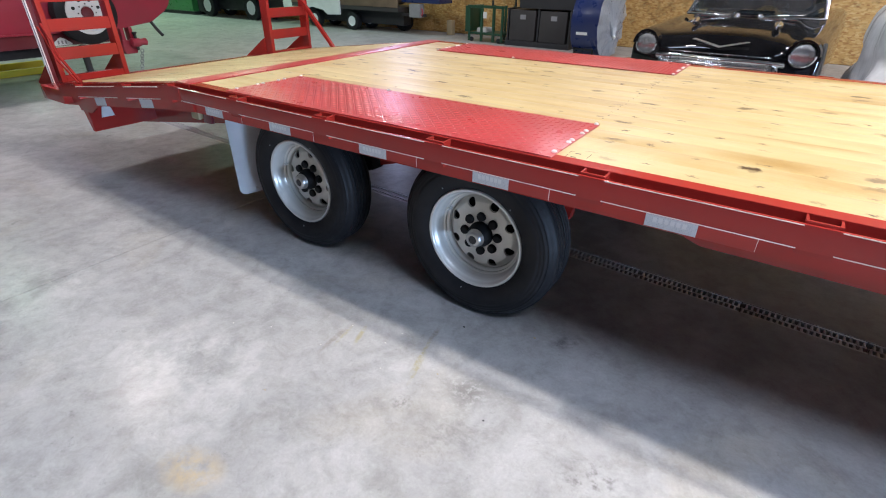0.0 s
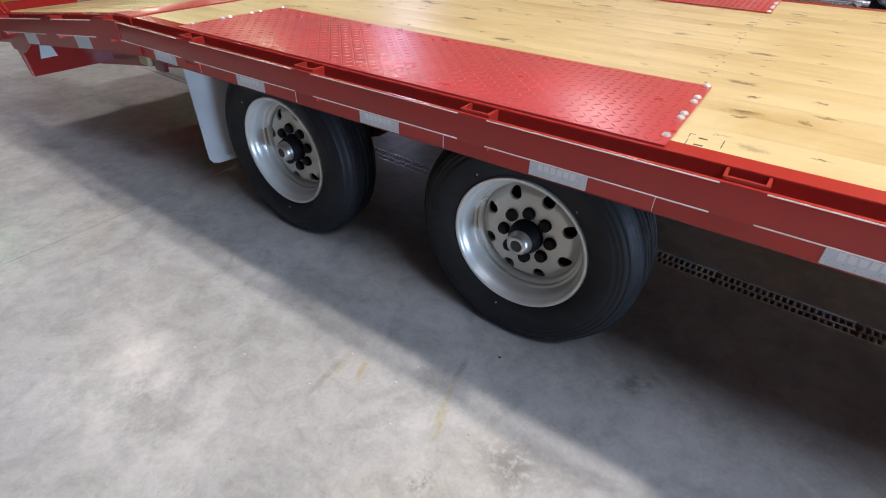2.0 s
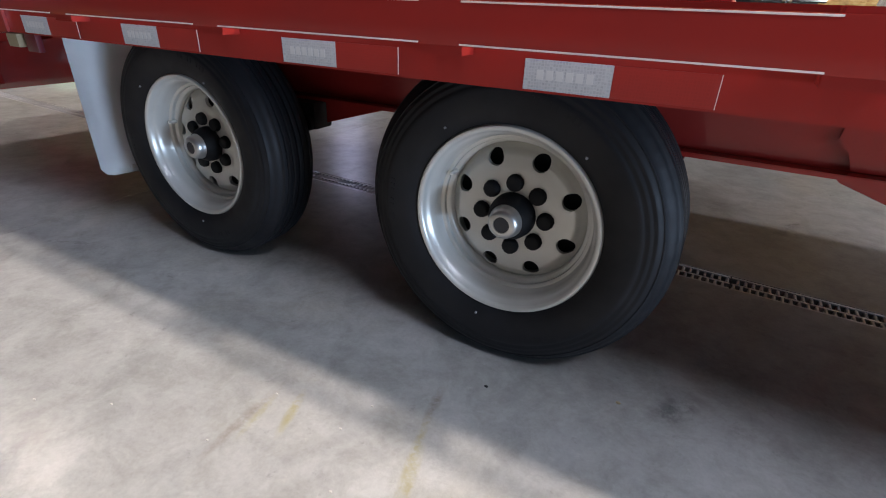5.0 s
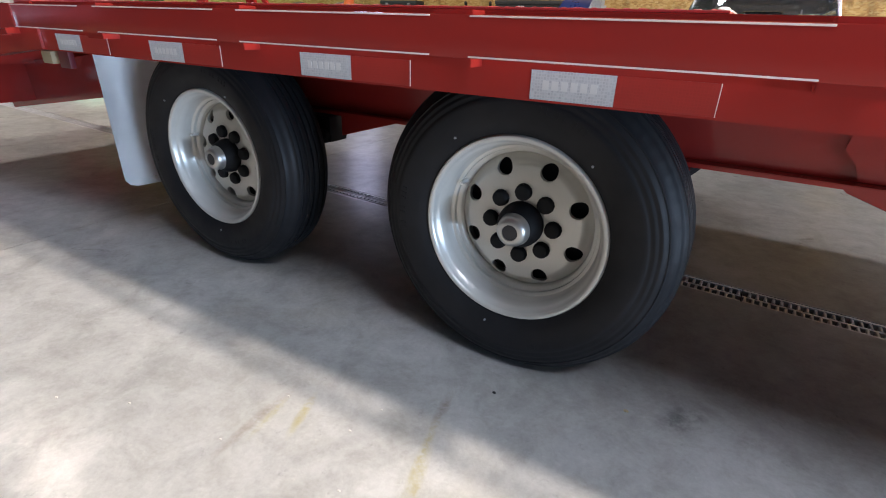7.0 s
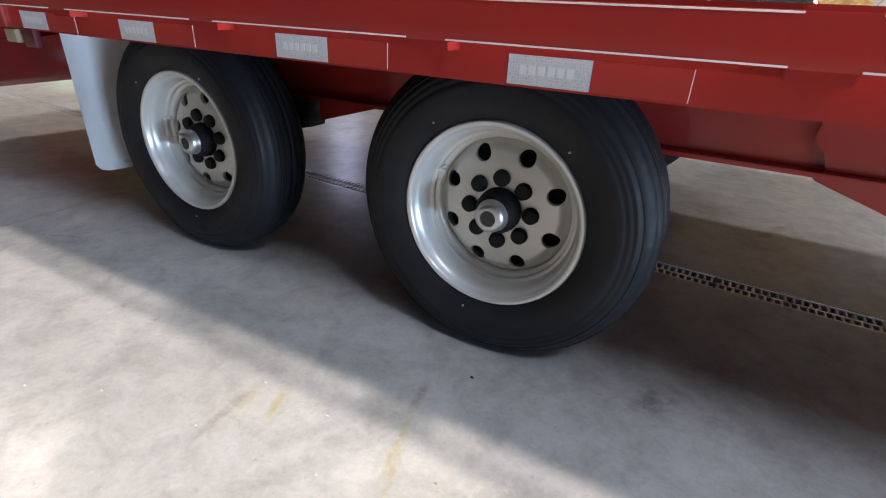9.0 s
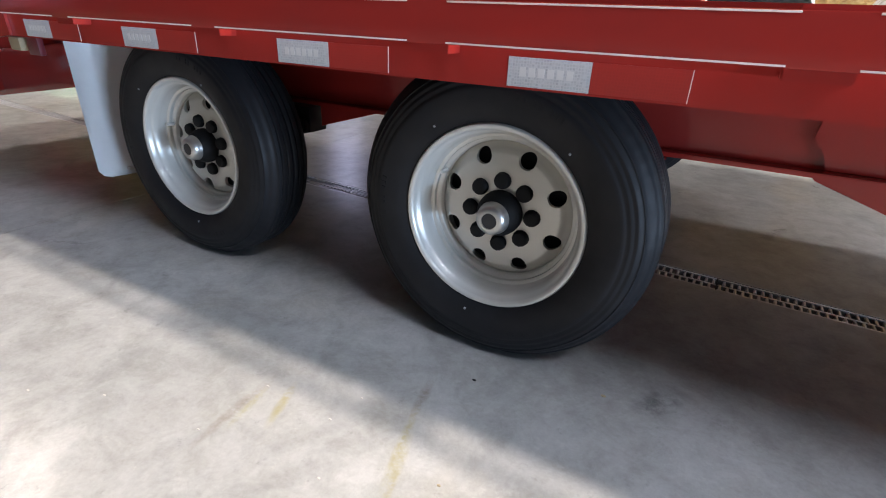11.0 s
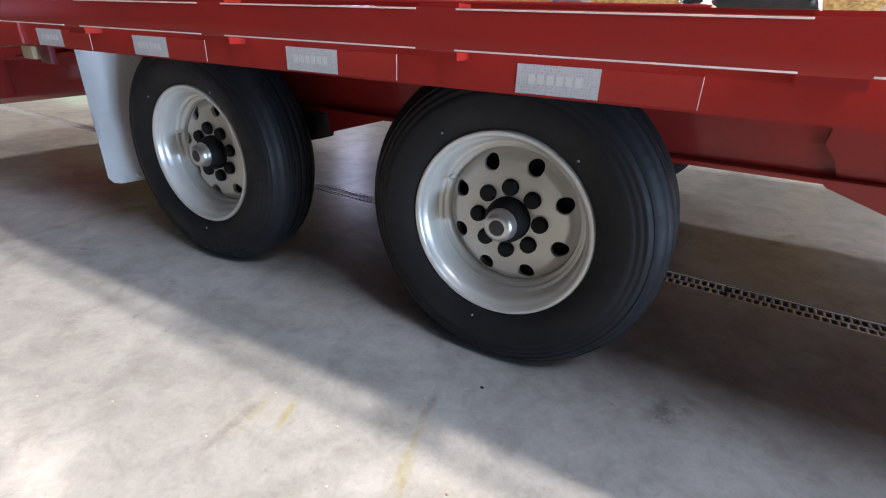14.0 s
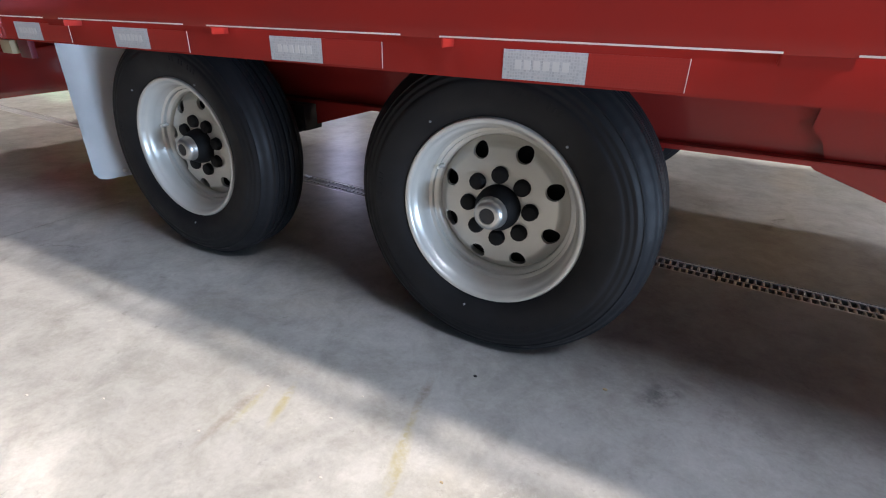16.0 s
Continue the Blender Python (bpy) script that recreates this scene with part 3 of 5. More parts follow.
for k, x in enumerate(TAPES):
    for ob in (tape, red_tape, tape_end):
        o = ob if k == 0 else again(ob)
        o.location = (x, 0, 0)
    for b in range(6):
        o = bar if k + b == 0 else again(bar)
        o.location = (x + 0.0174 * b, 0, 0)

# main beams, stiffeners, cross members
for yb, sgn in ((0.55, 1), (W - 0.55, -1)):
    h = [(-0.06, 0.524), (0.06, 0.524), (0.06, 0.536), (0.006, 0.536), (0.006, 0.704), (0.06, 0.704), (0.06, 0.716), (-0.06, 0.716), (-0.06, 0.704), (-0.006, 0.704), (-0.006, 0.536), (-0.06, 0.536)]
    part("main_beam", prism([(yb + a, z) for a, z in h], "x", -1.9, FRONT, 0.002), RED, trailer)
    part("beam_stiffener", prism([(0.685, 0.716), (0.672, 0.606), (0.70, 0.575), (0.715, 0.537), (1.25, 0.537), (1.25, 0.716)], "y", yb - 0.012 * sgn - 0.004, yb - 0.012 * sgn + 0.004), RED, trailer)
    part("drop_bracket", prism([(0.690, 0.5235), (0.698, 0.511), (0.86, 0.458), (0.876, 0.448), (2.7, 0.440), (2.8, 0.5235)], "y", yb - 0.03, yb + 0.03, 0.003), RED, trailer)
c = [(0, 0.716), (0.045, 0.716), (0.045, 0.722), (0.006, 0.722), (0.006, 0.816), (0.045, 0.816), (0.045, 0.822), (0, 0.822)]
cross = part("cross_member", prism(c, "y", 0.07, W - 0.07), RED, trailer)
cross.location = (-1.6, 0, 0)
for k in range(1, 17):
    again(cross, loc=(-1.6 + 0.41 * k, 0, 0))

# wheels
WX, WZ, WY, R = (0.031, -1.100), (0.384, 0.387), (0.0, 0.015), 0.391
MID = 0.234                        # the tyre's middle plane


def tyre_mesh():
    """One side of the carcass and tread as (radius, along), mirrored about the middle plane; the foot is pressed flat."""
    half = [(0.222, 0.153), (0.234, 0.1475), (0.240, 0.1415), (0.246, 0.138), (0.254, 0.1335), (0.262, 0.1298), (0.274, 0.1264), (0.285, 0.1243), (0.300, 0.1228),
            (0.309, 0.1226), (0.3175, 0.1228), (0.3200, 0.1246), (0.3245, 0.1262), (0.3290, 0.1258), (0.3330, 0.1262), (0.3365, 0.1290), (0.3405, 0.1302), (0.3440, 0.1298), (0.3475, 0.1312),
            (0.3515, 0.1352), (0.3565, 0.1380), (0.3580, 0.1372), (0.3598, 0.1382), (0.3612, 0.1440), (0.3705, 0.1515), (0.3755, 0.1560), (0.3795, 0.1615), (0.3820, 0.1665)]
    for a, b in ((0.1690, 0.1835), (0.1885, 0.2075), (0.2125, 0.2290)):
        drop = 0.0032 if a < 0.17 else 0.0
        half += [(R - 0.003 - drop, a), (R - drop * 0.6, a + 0.0025), (R, b - 0.002), (R - 0.0015, b), (R - 0.008, b + 0.0006), (R - 0.008, b + 0.0044)]
    full = half + [(r, 2 * MID - a) for r, a in half[::-1]]
    n = 224
    bm = lathe(full, n, close=True)
    for v in bm.verts:
        r = math.hypot(v.co.x, v.co.z)
        k = round((math.atan2(v.co.z, v.co.x) % (2 * math.pi)) / (2 * math.pi) * n)
        if k % 3 == 0 and 0.3700 < r < 0.3825 and min(v.co.y, 2 * MID - v.co.y) < 0.168:
            v.co.x, v.co.z = v.co.x * (1 - 0.0008 / r), v.co.z * (1 - 0.0008 / r)
            v.co.y += 0.0005 if v.co.y < MID else -0.0005
        low = max(0.0, -v.co.z - 0.24) / 0.145
        v.co.y += math.copysign(0.010 * low ** 2 * max(0.0, 1 - abs(r - 0.33) / 0.075), v.co.y - MID)
        v.co.z = max(v.co.z, -0.3835)
    return bm


TYRE = part("tyre", tyre_mesh(), RUBBER, None)
TYRE_DATA = TYRE.data
bpy.data.objects.remove(TYRE)


def disc_mesh():
    bm = bmesh.new()

    def ring(r, n, cx=0.0, cz=0.0):
        vs = [bm.verts.new((cx + r * math.cos(2 * math.pi * k / n), 0.216, cz + r * math.sin(2 * math.pi * k / n))) for k in range(n)]
        return [bm.edges.new((vs[k], vs[(k + 1) % n])) for k in range(n)]

    bmesh.ops.triangle_fill(bm, use_beauty=True, use_dissolve=False, edges=ring(0.118, 64) + ring(0.046, 32), normal=(0, -1, 0))
    es = ring(0.182, 64) + ring(0.118, 64)
    for k in range(8):
        t = math.radians(22.5 + 45 * k)
        es += ring(0.0215, 18, 0.1493 * math.cos(t), 0.1493 * math.sin(t))
    bmesh.ops.triangle_fill(bm, use_beauty=True, use_dissolve=False, edges=es, normal=(0, -1, 0))
    bmesh.ops.remove_doubles(bm, verts=list(bm.verts), dist=0.0001)
    for length in (0.028, 0.014, 0.008, 0.005):
        long = [e for e in bm.edges if e.calc_length() > length and max(math.hypot(v.co.x, v.co.z) for v in e.verts) > 0.12]
        bmesh.ops.subdivide_edges(bm, edges=long, cuts=1)
        bmesh.ops.triangulate(bm, faces=list(bm.faces))
    ext = bmesh.ops.extrude_face_region(bm, geom=list(bm.faces))
    for v in ext["geom"]:
        if isinstance(v, bmesh.types.BMVert):
            v.co.y += 0.012
    for v in bm.verts:
        r = math.hypot(v.co.x, v.co.z)
        bend = min(1.0, max(0.0, (r - 0.143) / 0.022))
        v.co.y += 0.12 * max(0.0, r - 0.118) + 0.75 * bend * max(0.0, r - 0.151)
    return bm


def rim_mesh():
    prof = [(0.236, 0.140), (0.2365, 0.130), (0.233, 0.1245), (0.228, 0.1235), (0.223, 0.126), (0.2195, 0.133), (0.2175, 0.142), (0.2135, 0.146), (0.2095, 0.152),
            (0.206, 0.170), (0.2035, 0.187), (0.2005, 0.1925), (0.196, 0.1935), (0.1925, 0.196), (0.1915, 0.2005), (0.193, 0.2045), (0.1925, 0.2085), (0.1885, 0.2105), (0.184, 0.2115), (0.181, 0.215), (0.1795, 0.240),
            (0.178, 0.262), (0.178, 0.272), (0.185, 0.268), (0.196, 0.25), (0.20, 0.28), (0.215, 0.3), (0.235, 0.304), (0.236, 0.296), (0.22, 0.28), (0.21, 0.2), (0.22, 0.15)]
    return lathe([(r, a + 0.0145) for r, a in prof], 88, close=True)


def lug_mesh():
    bm = lathe([(0.0218, 0.218), (0.0222, 0.213), (0.0208, 0.2095), (0.0205, 0.2035), (0.0185, 0.2005), (0.014, 0.199), (0.003, 0.1985)], 12)
    return bm


RIM_DATA = part("rim", rim_mesh(), SILVER).data
DISC_DATA = part("disc", disc_mesh(), SILVER, smooth=62).data
LUG_DATA = part("lug", lug_mesh(), LUG_BLACK).data
HUB_DATA = part("hub", lathe([(0.059, 0.24), (0.059, 0.205), (0.057, 0.192), (0.050, 0.176), (0.0445, 0.1665), (0.040, 0.1655), (0.036, 0.165), (0.02, 0.165)], 32), LUG_BLACK).data
CAP_DATA = part("cap", lathe([(0.0425, 0.172), (0.0425, 0.1655), (0.0405, 0.162), (0.0398, 0.154), (0.0378, 0.146), (0.0335, 0.1395), (0.0275, 0.137), (0.0208, 0.1365), (0.0203, 0.140), (0.003, 0.140)], 32), CAP_METAL).data
PLUG_DATA = part("plug", lathe([(0.0198, 0.142), (0.0198, 0.1385), (0.017, 0.138), (0.002, 0.138)], 20), BIN_BLACK).data
VALVE_DATA = part("valve", lathe([(0.006, 0.225), (0.006, 0.212), (0.0045, 0.208), (0.0045, 0.196), (0.001, 0.195)], 12), ZINC).data
DRUM_DATA = part("drum", lathe([(0.05, 0.262), (0.173, 0.264), (0.175, 0.28), (0.172, 0.42), (0.05, 0.43)], 40), LUG_BLACK).data
NIB_DATA = part("nib", lathe([(0.003, 0.1), (0.003, -0.0025), (0.0022, -0.003), (0.0005, -0.003)], 8), LAMP_SHELL).data
for n in ("rim", "disc", "lug", "hub", "cap", "plug", "valve", "drum", "nib"):
    bpy.data.objects.remove(bpy.data.objects[n])


def wall_bar():
    """One raised plain bar on the tyre wall."""
    bm = bmesh.new()
    vs = []
    for y in (0.1245, 0.1216):
        for da, r in ((-0.010, 0.296), (0.010, 0.296), (0.010, 0.310), (-0.010, 0.310)):
            vs.append(bm.verts.new((r * math.cos(da), y, r * math.sin(da))))
    for f in ((4, 5, 6, 7), (0, 1, 5, 4), (1, 2, 6, 5), (2, 3, 7, 6), (3, 0, 4, 7)):
        bm.faces.new([vs[q] for q in f])
    return bm


MARK_DATA = part("mark", wall_bar(), RUBBER).data
bpy.data.objects.remove(bpy.data.objects["mark"])


def child(name, data, parent, loc=(0, 0, 0), label="", rot=(0, 0, 0)):
    ob = new(name, data)
    ob.parent = parent
    ob.location, ob.rotation_euler = loc, rot
    return tagged(ob, label)


def deep_wheel(x, y, z, turned, spin=0.0):
    wheel = child("wheel", RIM_DATA, trailer, (x, y, z), "silver painted steel wheel with deep dish", (0, math.radians(spin), math.pi if turned else 0))
    child("wheel_disc", DISC_DATA, wheel)
    child("tyre", TYRE_DATA, wheel, (0, 0, 0), "black ribbed truck tyre", (0, -math.radians(spin), 0))
    for start in () if turned else (-84, 60, 168):
        for k in (0, 1, 2, 4, 5, 7, 8):
            child("tyre_mark", MARK_DATA, wheel, (0, 0, 0), "raised plain bar on the tyre wall", (0, -math.radians(spin + start + 2.6 * k), 0))
    for k in range(8):
        t = math.radians(45 * k)
        child("lug_nut", LUG_DATA, wheel, (0.084 * math.cos(t), 0, 0.084 * math.sin(t)), "black lug nut")
    child("hub", HUB_DATA, wheel, (0, 0, 0), "black axle hub")
    child("hub_cap", CAP_DATA, wheel, (0, 0, 0), "bright metal hub cap")
    child("cap_plug", PLUG_DATA, wheel, (0, 0, 0), "dark rubber plug")
    t = math.radians(153)
    child("valve_stem", VALVE_DATA, wheel, (0.186 * math.cos(t), 0, 0.186 * math.sin(t)), "brass valve stem")
    child("brake_drum", DRUM_DATA, wheel)
    for a in (125, 47, 259):
        t = math.radians(a)
        child("tyre_nib", NIB_DATA, wheel, (0.262 * math.cos(t), 0.1295, 0.262 * math.sin(t)), "pale balance dot")
    return wheel


for x, z, y in zip(WX, WZ, WY):
    deep_wheel(x, y, z, False, -1.2 if x == WX[0] else -11.4)
    deep_wheel(x, W - y, z, True)
    part("axle", lathe([(0.05, 0.50), (0.055, 0.52), (0.055, W - 0.52), (0.05, W - 0.50)], 20, "y", (x - 0.15, 0, z + 0.075)), BLACK_PART, trailer)
    for ya, yb in ((0.43, 0.50), (W - 0.50, W - 0.43)):
        arm = prism([(x - 0.20, z + 0.03), (x - 0.20, z + 0.12), (x - 0.11, z + 0.13), (x + 0.05, z + 0.05), (x + 0.05, z - 0.05), (x - 0.04, z - 0.06)], "y", ya, yb, 0.006)
        part("axle_arm", arm, BLACK_PART, trailer)
for y in (0.50, W - 0.50):
    part("beam_brace", prism([(-0.80, 0.5235), (-0.80, 0.452), (-0.555, 0.5235)], "y", y - 0.004, y + 0.004, 0.001), RED, trailer)
    part("equaliser_block", boxes(((-0.93, y - 0.05, 0.43), (-0.815, y + 0.04, 0.523)), bevel=0.01), BLACK_PART, trailer)
    part("equaliser_pin", lathe([(0.022, -0.062), (0.026, -0.056), (0.026, 0.045), (0.022, 0.05)], 20, "y", (-0.845, y, 0.452)), BLACK_PART, trailer)
    part("spring_hanger", prism([(WX[1] - 0.60, 0.5235), (WX[1] - 0.58, 0.44), (WX[1] - 0.48, 0.44), (WX[1] - 0.46, 0.5235)], "y", y - 0.04, y + 0.04, 0.003), BLACK_PART, trailer)

for y in (0.50, W - 0.50):
    part("front_hanger", prism([(0.372, 0.5235), (0.345, 0.49), (0.335, 0.43), (0.25, 0.43), (0.24, 0.5235)], "y", y - 0.03, y + 0.03, 0.003), RED, trailer)

# mud flap behind the rear wheel
plan = [(-1.600, 0.100), (-1.598, 0.115), (-1.592, 0.14), (-1.583, 0.17), (-1.575, 0.2), (-1.570, 0.24), (-1.567, 0.3), (-1.566, 0.62)]
flap = bmesh.new()
rows = []
for k in range(13):
    z = 0.712 - (0.712 - 0.206) * k / 12
    row = []
    for m, (x, y) in enumerate(plan):
        edge = 0.0
        if k == 12:
            edge = (0.03, 0.008, 0.0, 0, 0, 0, 0, 0)[m]
        if k == 11:
            edge = (0.004, 0, 0, 0, 0, 0, 0, 0)[m]
        row.append(flap.verts.new((x + (0.712 - z) * 0.02, y, z + edge)))
    rows.append(row)
for a, b in zip(rows, rows[1:]):
    for m in range(len(plan) - 1):
        flap.faces.new((a[m], a[m + 1], b[m + 1], b[m]))
bmesh.ops.solidify(flap, geom=list(flap.faces), thickness=0.005)
part("mud_flap", flap, FLAP, trailer, "white plastic mud flap with a curved edge", 60)
for y in (0.2, 0.3):
    part("flap_bolt", lathe([(0.009, -0.004), (0.009, 0.004), (0.006, 0.008), (0.001, 0.0085)], 10, "x", (-1.555, y, 0.232)), ZINC, trailer)

# deck boards
board_lo, board_hi, n_boards = 0.064, W - 0.064, 17
bw = (board_hi - board_lo) / n_boards
bm = boxes(((KNEE + 0.075, 0.0003, TOP - 0.042), (FRONT - 0.01, bw - 0.0003, TOP - 0.002)), bevel=0.0004)
plank = part("plank", bm, WOOD, trailer)
plank.location = (0, board_lo, 0)
for k in range(1, n_boards):
    again(plank, loc=(0, board_lo + bw * k, 0))
part("front_rail", boxes(((FRONT, 0, LOW), (FRONT + 0.06, W, TOP)), bevel=0.003), RED, trailer)

# unseen black sheets added under the deck to cut light bounced off the boards
for y0, y1 in ((0.066, 0.50), (W - 0.50, W - 0.066)):
    part("wheel_pan", boxes(((-1.50, y0, TOP - 0.052), (0.50, y1, TOP - 0.0435)), bevel=0.002), BLACK_PART, trailer, "unseen black sheet added under the deck")

# tread plates over the wheels
for y0, y1 in ((0.012, 0.512), (W - 0.512, W - 0.012)):
    plate = part("tread_plate", boxes(((-1.395, y0, TOP + 0.0006), (0.395, y1, TOP + 0.005)), bevel=0.001), PLATE_RED, trailer, "red painted steel tread plate")
    lugs = bmesh.new()
    nx, ny = 66, 18
    for a in range(nx):
        for b in range(ny):
            cx, cy = -1.38 + 0.0268 * (a + 0.5), y0 + 0.006 + 0.0268 * (b + 0.5)
            t = math.radians(45 if (a + b) % 2 else -45)
            ux, uy = math.cos(t), math.sin(t)
            z = TOP + 0.005
            base = [lugs.verts.new((cx + p * ux - q * uy, cy + p * uy + q * ux, z)) for p, q in ((-0.012, 0), (0, -0.004), (0.012, 0), (0, 0.004))]
            top = [lugs.verts.new((cx + p * ux - q * uy, cy + p * uy + q * ux, z + 0.0016)) for p, q in ((-0.007, 0), (0.007, 0))]
            lugs.faces.new((base[0], base[1], top[1], top[0]))
            lugs.faces.new((base[1], base[2], top[1]))
            lugs.faces.new((base[2], base[3], top[0], top[1]))
            lugs.faces.new((base[3], base[0], top[0]))
    tagged(part("tread_pattern", lugs, PLATE_RED, plate, "raised diamond tread"), kind="stuff")
    inner, outer = (0.505, 0.07) if y0 < 1 else (W - 0.505, W - 0.07)
    ys = [outer + (inner - outer) * f for f in (0.0, 0.3, 0.38, 0.62, 0.72, 1.0)]
    screw = lathe([(0.0105, TOP + 0.004), (0.0105, TOP + 0.0065), (0.0075, TOP + 0.0105), (0.001, TOP + 0.0115)], 10, "z")
    sob = part("deck_screw", screw, ZINC, plate, "bright zinc screw head")
    spots = [(x, y) for x in (-1.383, 0.383) for y in ys] + [(-0.72, inner)]
    for k, (x, y) in enumerate(spots):
        o = sob if k == 0 else again(sob)
        o.location = (x, y, 0)

# dark nail heads in a row beside the plates, and the grade stamp inked on a board
nail = part("deck_nail", lathe([(0.0042, TOP - 0.003), (0.0042, TOP - 0.0016), (0.001, TOP - 0.0014)], 8, "z"), BLACK_PART, trailer, "dark nail head")
for k in range(n_boards - 6):
    for f in (0.28, 0.74):
        o = nail if k + f == 0.28 else again(nail)
        o.location = (0.366 + 0.006 * math.sin(7 * k + 9 * f), board_lo + bw * (k + 3 + f), 0)
INK = Nodes("stamp_ink", (0.03, 0.025, 0.02), 0.7).mat
for xa, ya, xb, yb in ((0.4215, 0.108, 0.4235, 0.134), (0.4235, 0.132, 0.434, 0.134), (0.4240, 0.060, 0.4260, 0.094), (0.4260, 0.060, 0.466, 0.0615),
                       (0.493, 0.086, 0.495, 0.136), (0.443, 0.114, 0.462, 0.121), (0.441, 0.071, 0.460, 0.078)):
    part("stamp_bar", boxes(((xa, ya, TOP - 0.003), (xb, yb, TOP - 0.0017))), INK, trailer, "black inked bar of a grade stamp")

# dovetail and knee
SL = math.tan(math.radians(6.7))


def dz(x):
    return (x - KNEE) * SL


part("knee_plate", prism([(KNEE - 0.13, 0.712 + dz(KNEE - 0.13) * 0.9), (KNEE - 0.13, 0.851), (KNEE, 0.8665), (KNEE + 0.075, 0.8665), (KNEE + 0.075, 0.718)], "y", -0.009, -0.0005, 0.002), RED, trailer)
part("rub_rail_joint", prism([(KNEE - 0.10, 0.774), (KNEE - 0.10, 0.8465), (KNEE, 0.8595), (KNEE + 0.06, 0.8595), (KNEE + 0.06, 0.7855), (KNEE, 0.7855)], "y", -0.0635, -0.0485, 0.002), RED, trailer)
part("knee_bar", boxes(((KNEE - 0.06, 0.0, TOP - 0.10), (KNEE + 0.07, W, TOP + 0.003)), bevel=0.004), PLATE_RED, trailer)
for y0, y1 in ((0.0, 0.062), (W - 0.062, W)):
    part("dovetail_rail", prism([(KNEE, LOW), (KNEE, TOP), (TAIL, TOP + dz(TAIL)), (TAIL, LOW + dz(TAIL))], "y", y0, y1, 0.003), RED, trailer)
for y0, y1 in ((-0.060, -0.050), (W + 0.05, W + 0.06)):
    part("dovetail_rub_rail", prism([(KNEE, 0.787), (KNEE, 0.858), (TAIL + 0.12, 0.858 + dz(TAIL + 0.12)), (TAIL + 0.12, 0.787 + dz(TAIL + 0.12))], "y", y0, y1, 0.003), RED, trailer)
for x in (KNEE - 0.1, KNEE - 0.62, KNEE - 1.3):
    o = again(pocket)
    o.matrix_local = pose(x, 0, 0.82 + dz(x), 0, -6.7, 0) @ pose(0, 0, -0.82)
for xa, xb in ((KNEE - 0.16, KNEE - 0.56), (KNEE - 0.68, KNEE - 1.24)):
    for z in (0.7885, 0.8555):
        part("edge_bead", tube([(xa, -0.0602, z + dz(xa)), (xb, -0.0602, z + dz(xb))], 0.0019, 8), CREAM, trailer, "pale line along the rail edge")
for x in (-2.30, -2.92):
    bm = boxes(((0, -0.0016, 0.7205), (0.152, -0.0004, 0.7715)))
    o = part("reflective_tape", bm, TAPE_SILVER, trailer, "silver honeycomb reflective tape")
    o.matrix_local = pose(x, 0, 0.745 + dz(x), 0, -6.7, 0) @ pose(0, 0, -0.745)
bm = prism([(KNEE - 0.065, TOP - 0.03 + dz(KNEE - 0.065)), (KNEE - 0.065, TOP + dz(KNEE - 0.065)), (TAIL + 0.03, TOP + dz(TAIL + 0.03)), (TAIL + 0.03, TOP - 0.03 + dz(TAIL + 0.03))], "y", 0.0015, bw - 0.0015, 0.002)
tail_plank = part("plank", bm, WOOD, trailer)
tail_plank.location = (0, board_lo, 0)
for k in range(1, n_boards):
    again(tail_plank, loc=(0, board_lo + bw * k, 0))
for y0, y1 in ((0.02, 0.035), (W - 0.035, W - 0.02)):
    part("tail_gusset", prism([(-3.30, 0.58), (-3.26, 0.50), (-3.10, 0.50), (-2.90, 0.60)], "y", y0, y1, 0.002), RED, trailer)
part("tail_plate", prism([(-3.28, 0.57), (-3.20, 0.352), (-3.165, 0.352), (-3.19, 0.57)], "y", 0.03, W - 0.03, 0.003), RED, trailer)
for yb in (0.55, W - 0.55):
    part("tail_beam", prism([(-1.9, 0.71), (-1.9, 0.507), (-2.4, 0.437), (-3.5, 0.275), (-3.58, 0.53), (-2.6, 0.72 + dz(-2.6) - 0.0)], "y", yb - 0.05, yb + 0.05, 0.004), RED, trailer)
for x in (-2.2, -2.65, -3.1):
    part("tail_cross_member", boxes(((x, 0.07, LOW + dz(x) + 0.005), (x + 0.05, W - 0.07, LOW + dz(x) + 0.1))), RED, trailer)
part("marker_lamp", boxes(((-1.79, 0.02, 0.665), (-1.72, 0.05, 0.71)), bevel=0.010), PALE_TIMBER, trailer, "small pale amber marker lamp")
part("lamp_bracket", boxes(((-1.69, 0.03, 0.655), (-1.62, 0.05, 0.715)), bevel=0.004), DARK_MAROON, trailer)
part("tail_box", boxes(((-3.64, -0.055, 0.552), (TAIL + 0.13, W + 0.055, 0.648)), bevel=0.006), RED, trailer)
part("tail_reflector", prism([(0.10, 0.445), (0.19, 0.445), (0.172, 0.52), (0.118, 0.52)], "x", -3.165, -3.155), WHITE, trailer, "pale reflector plate")


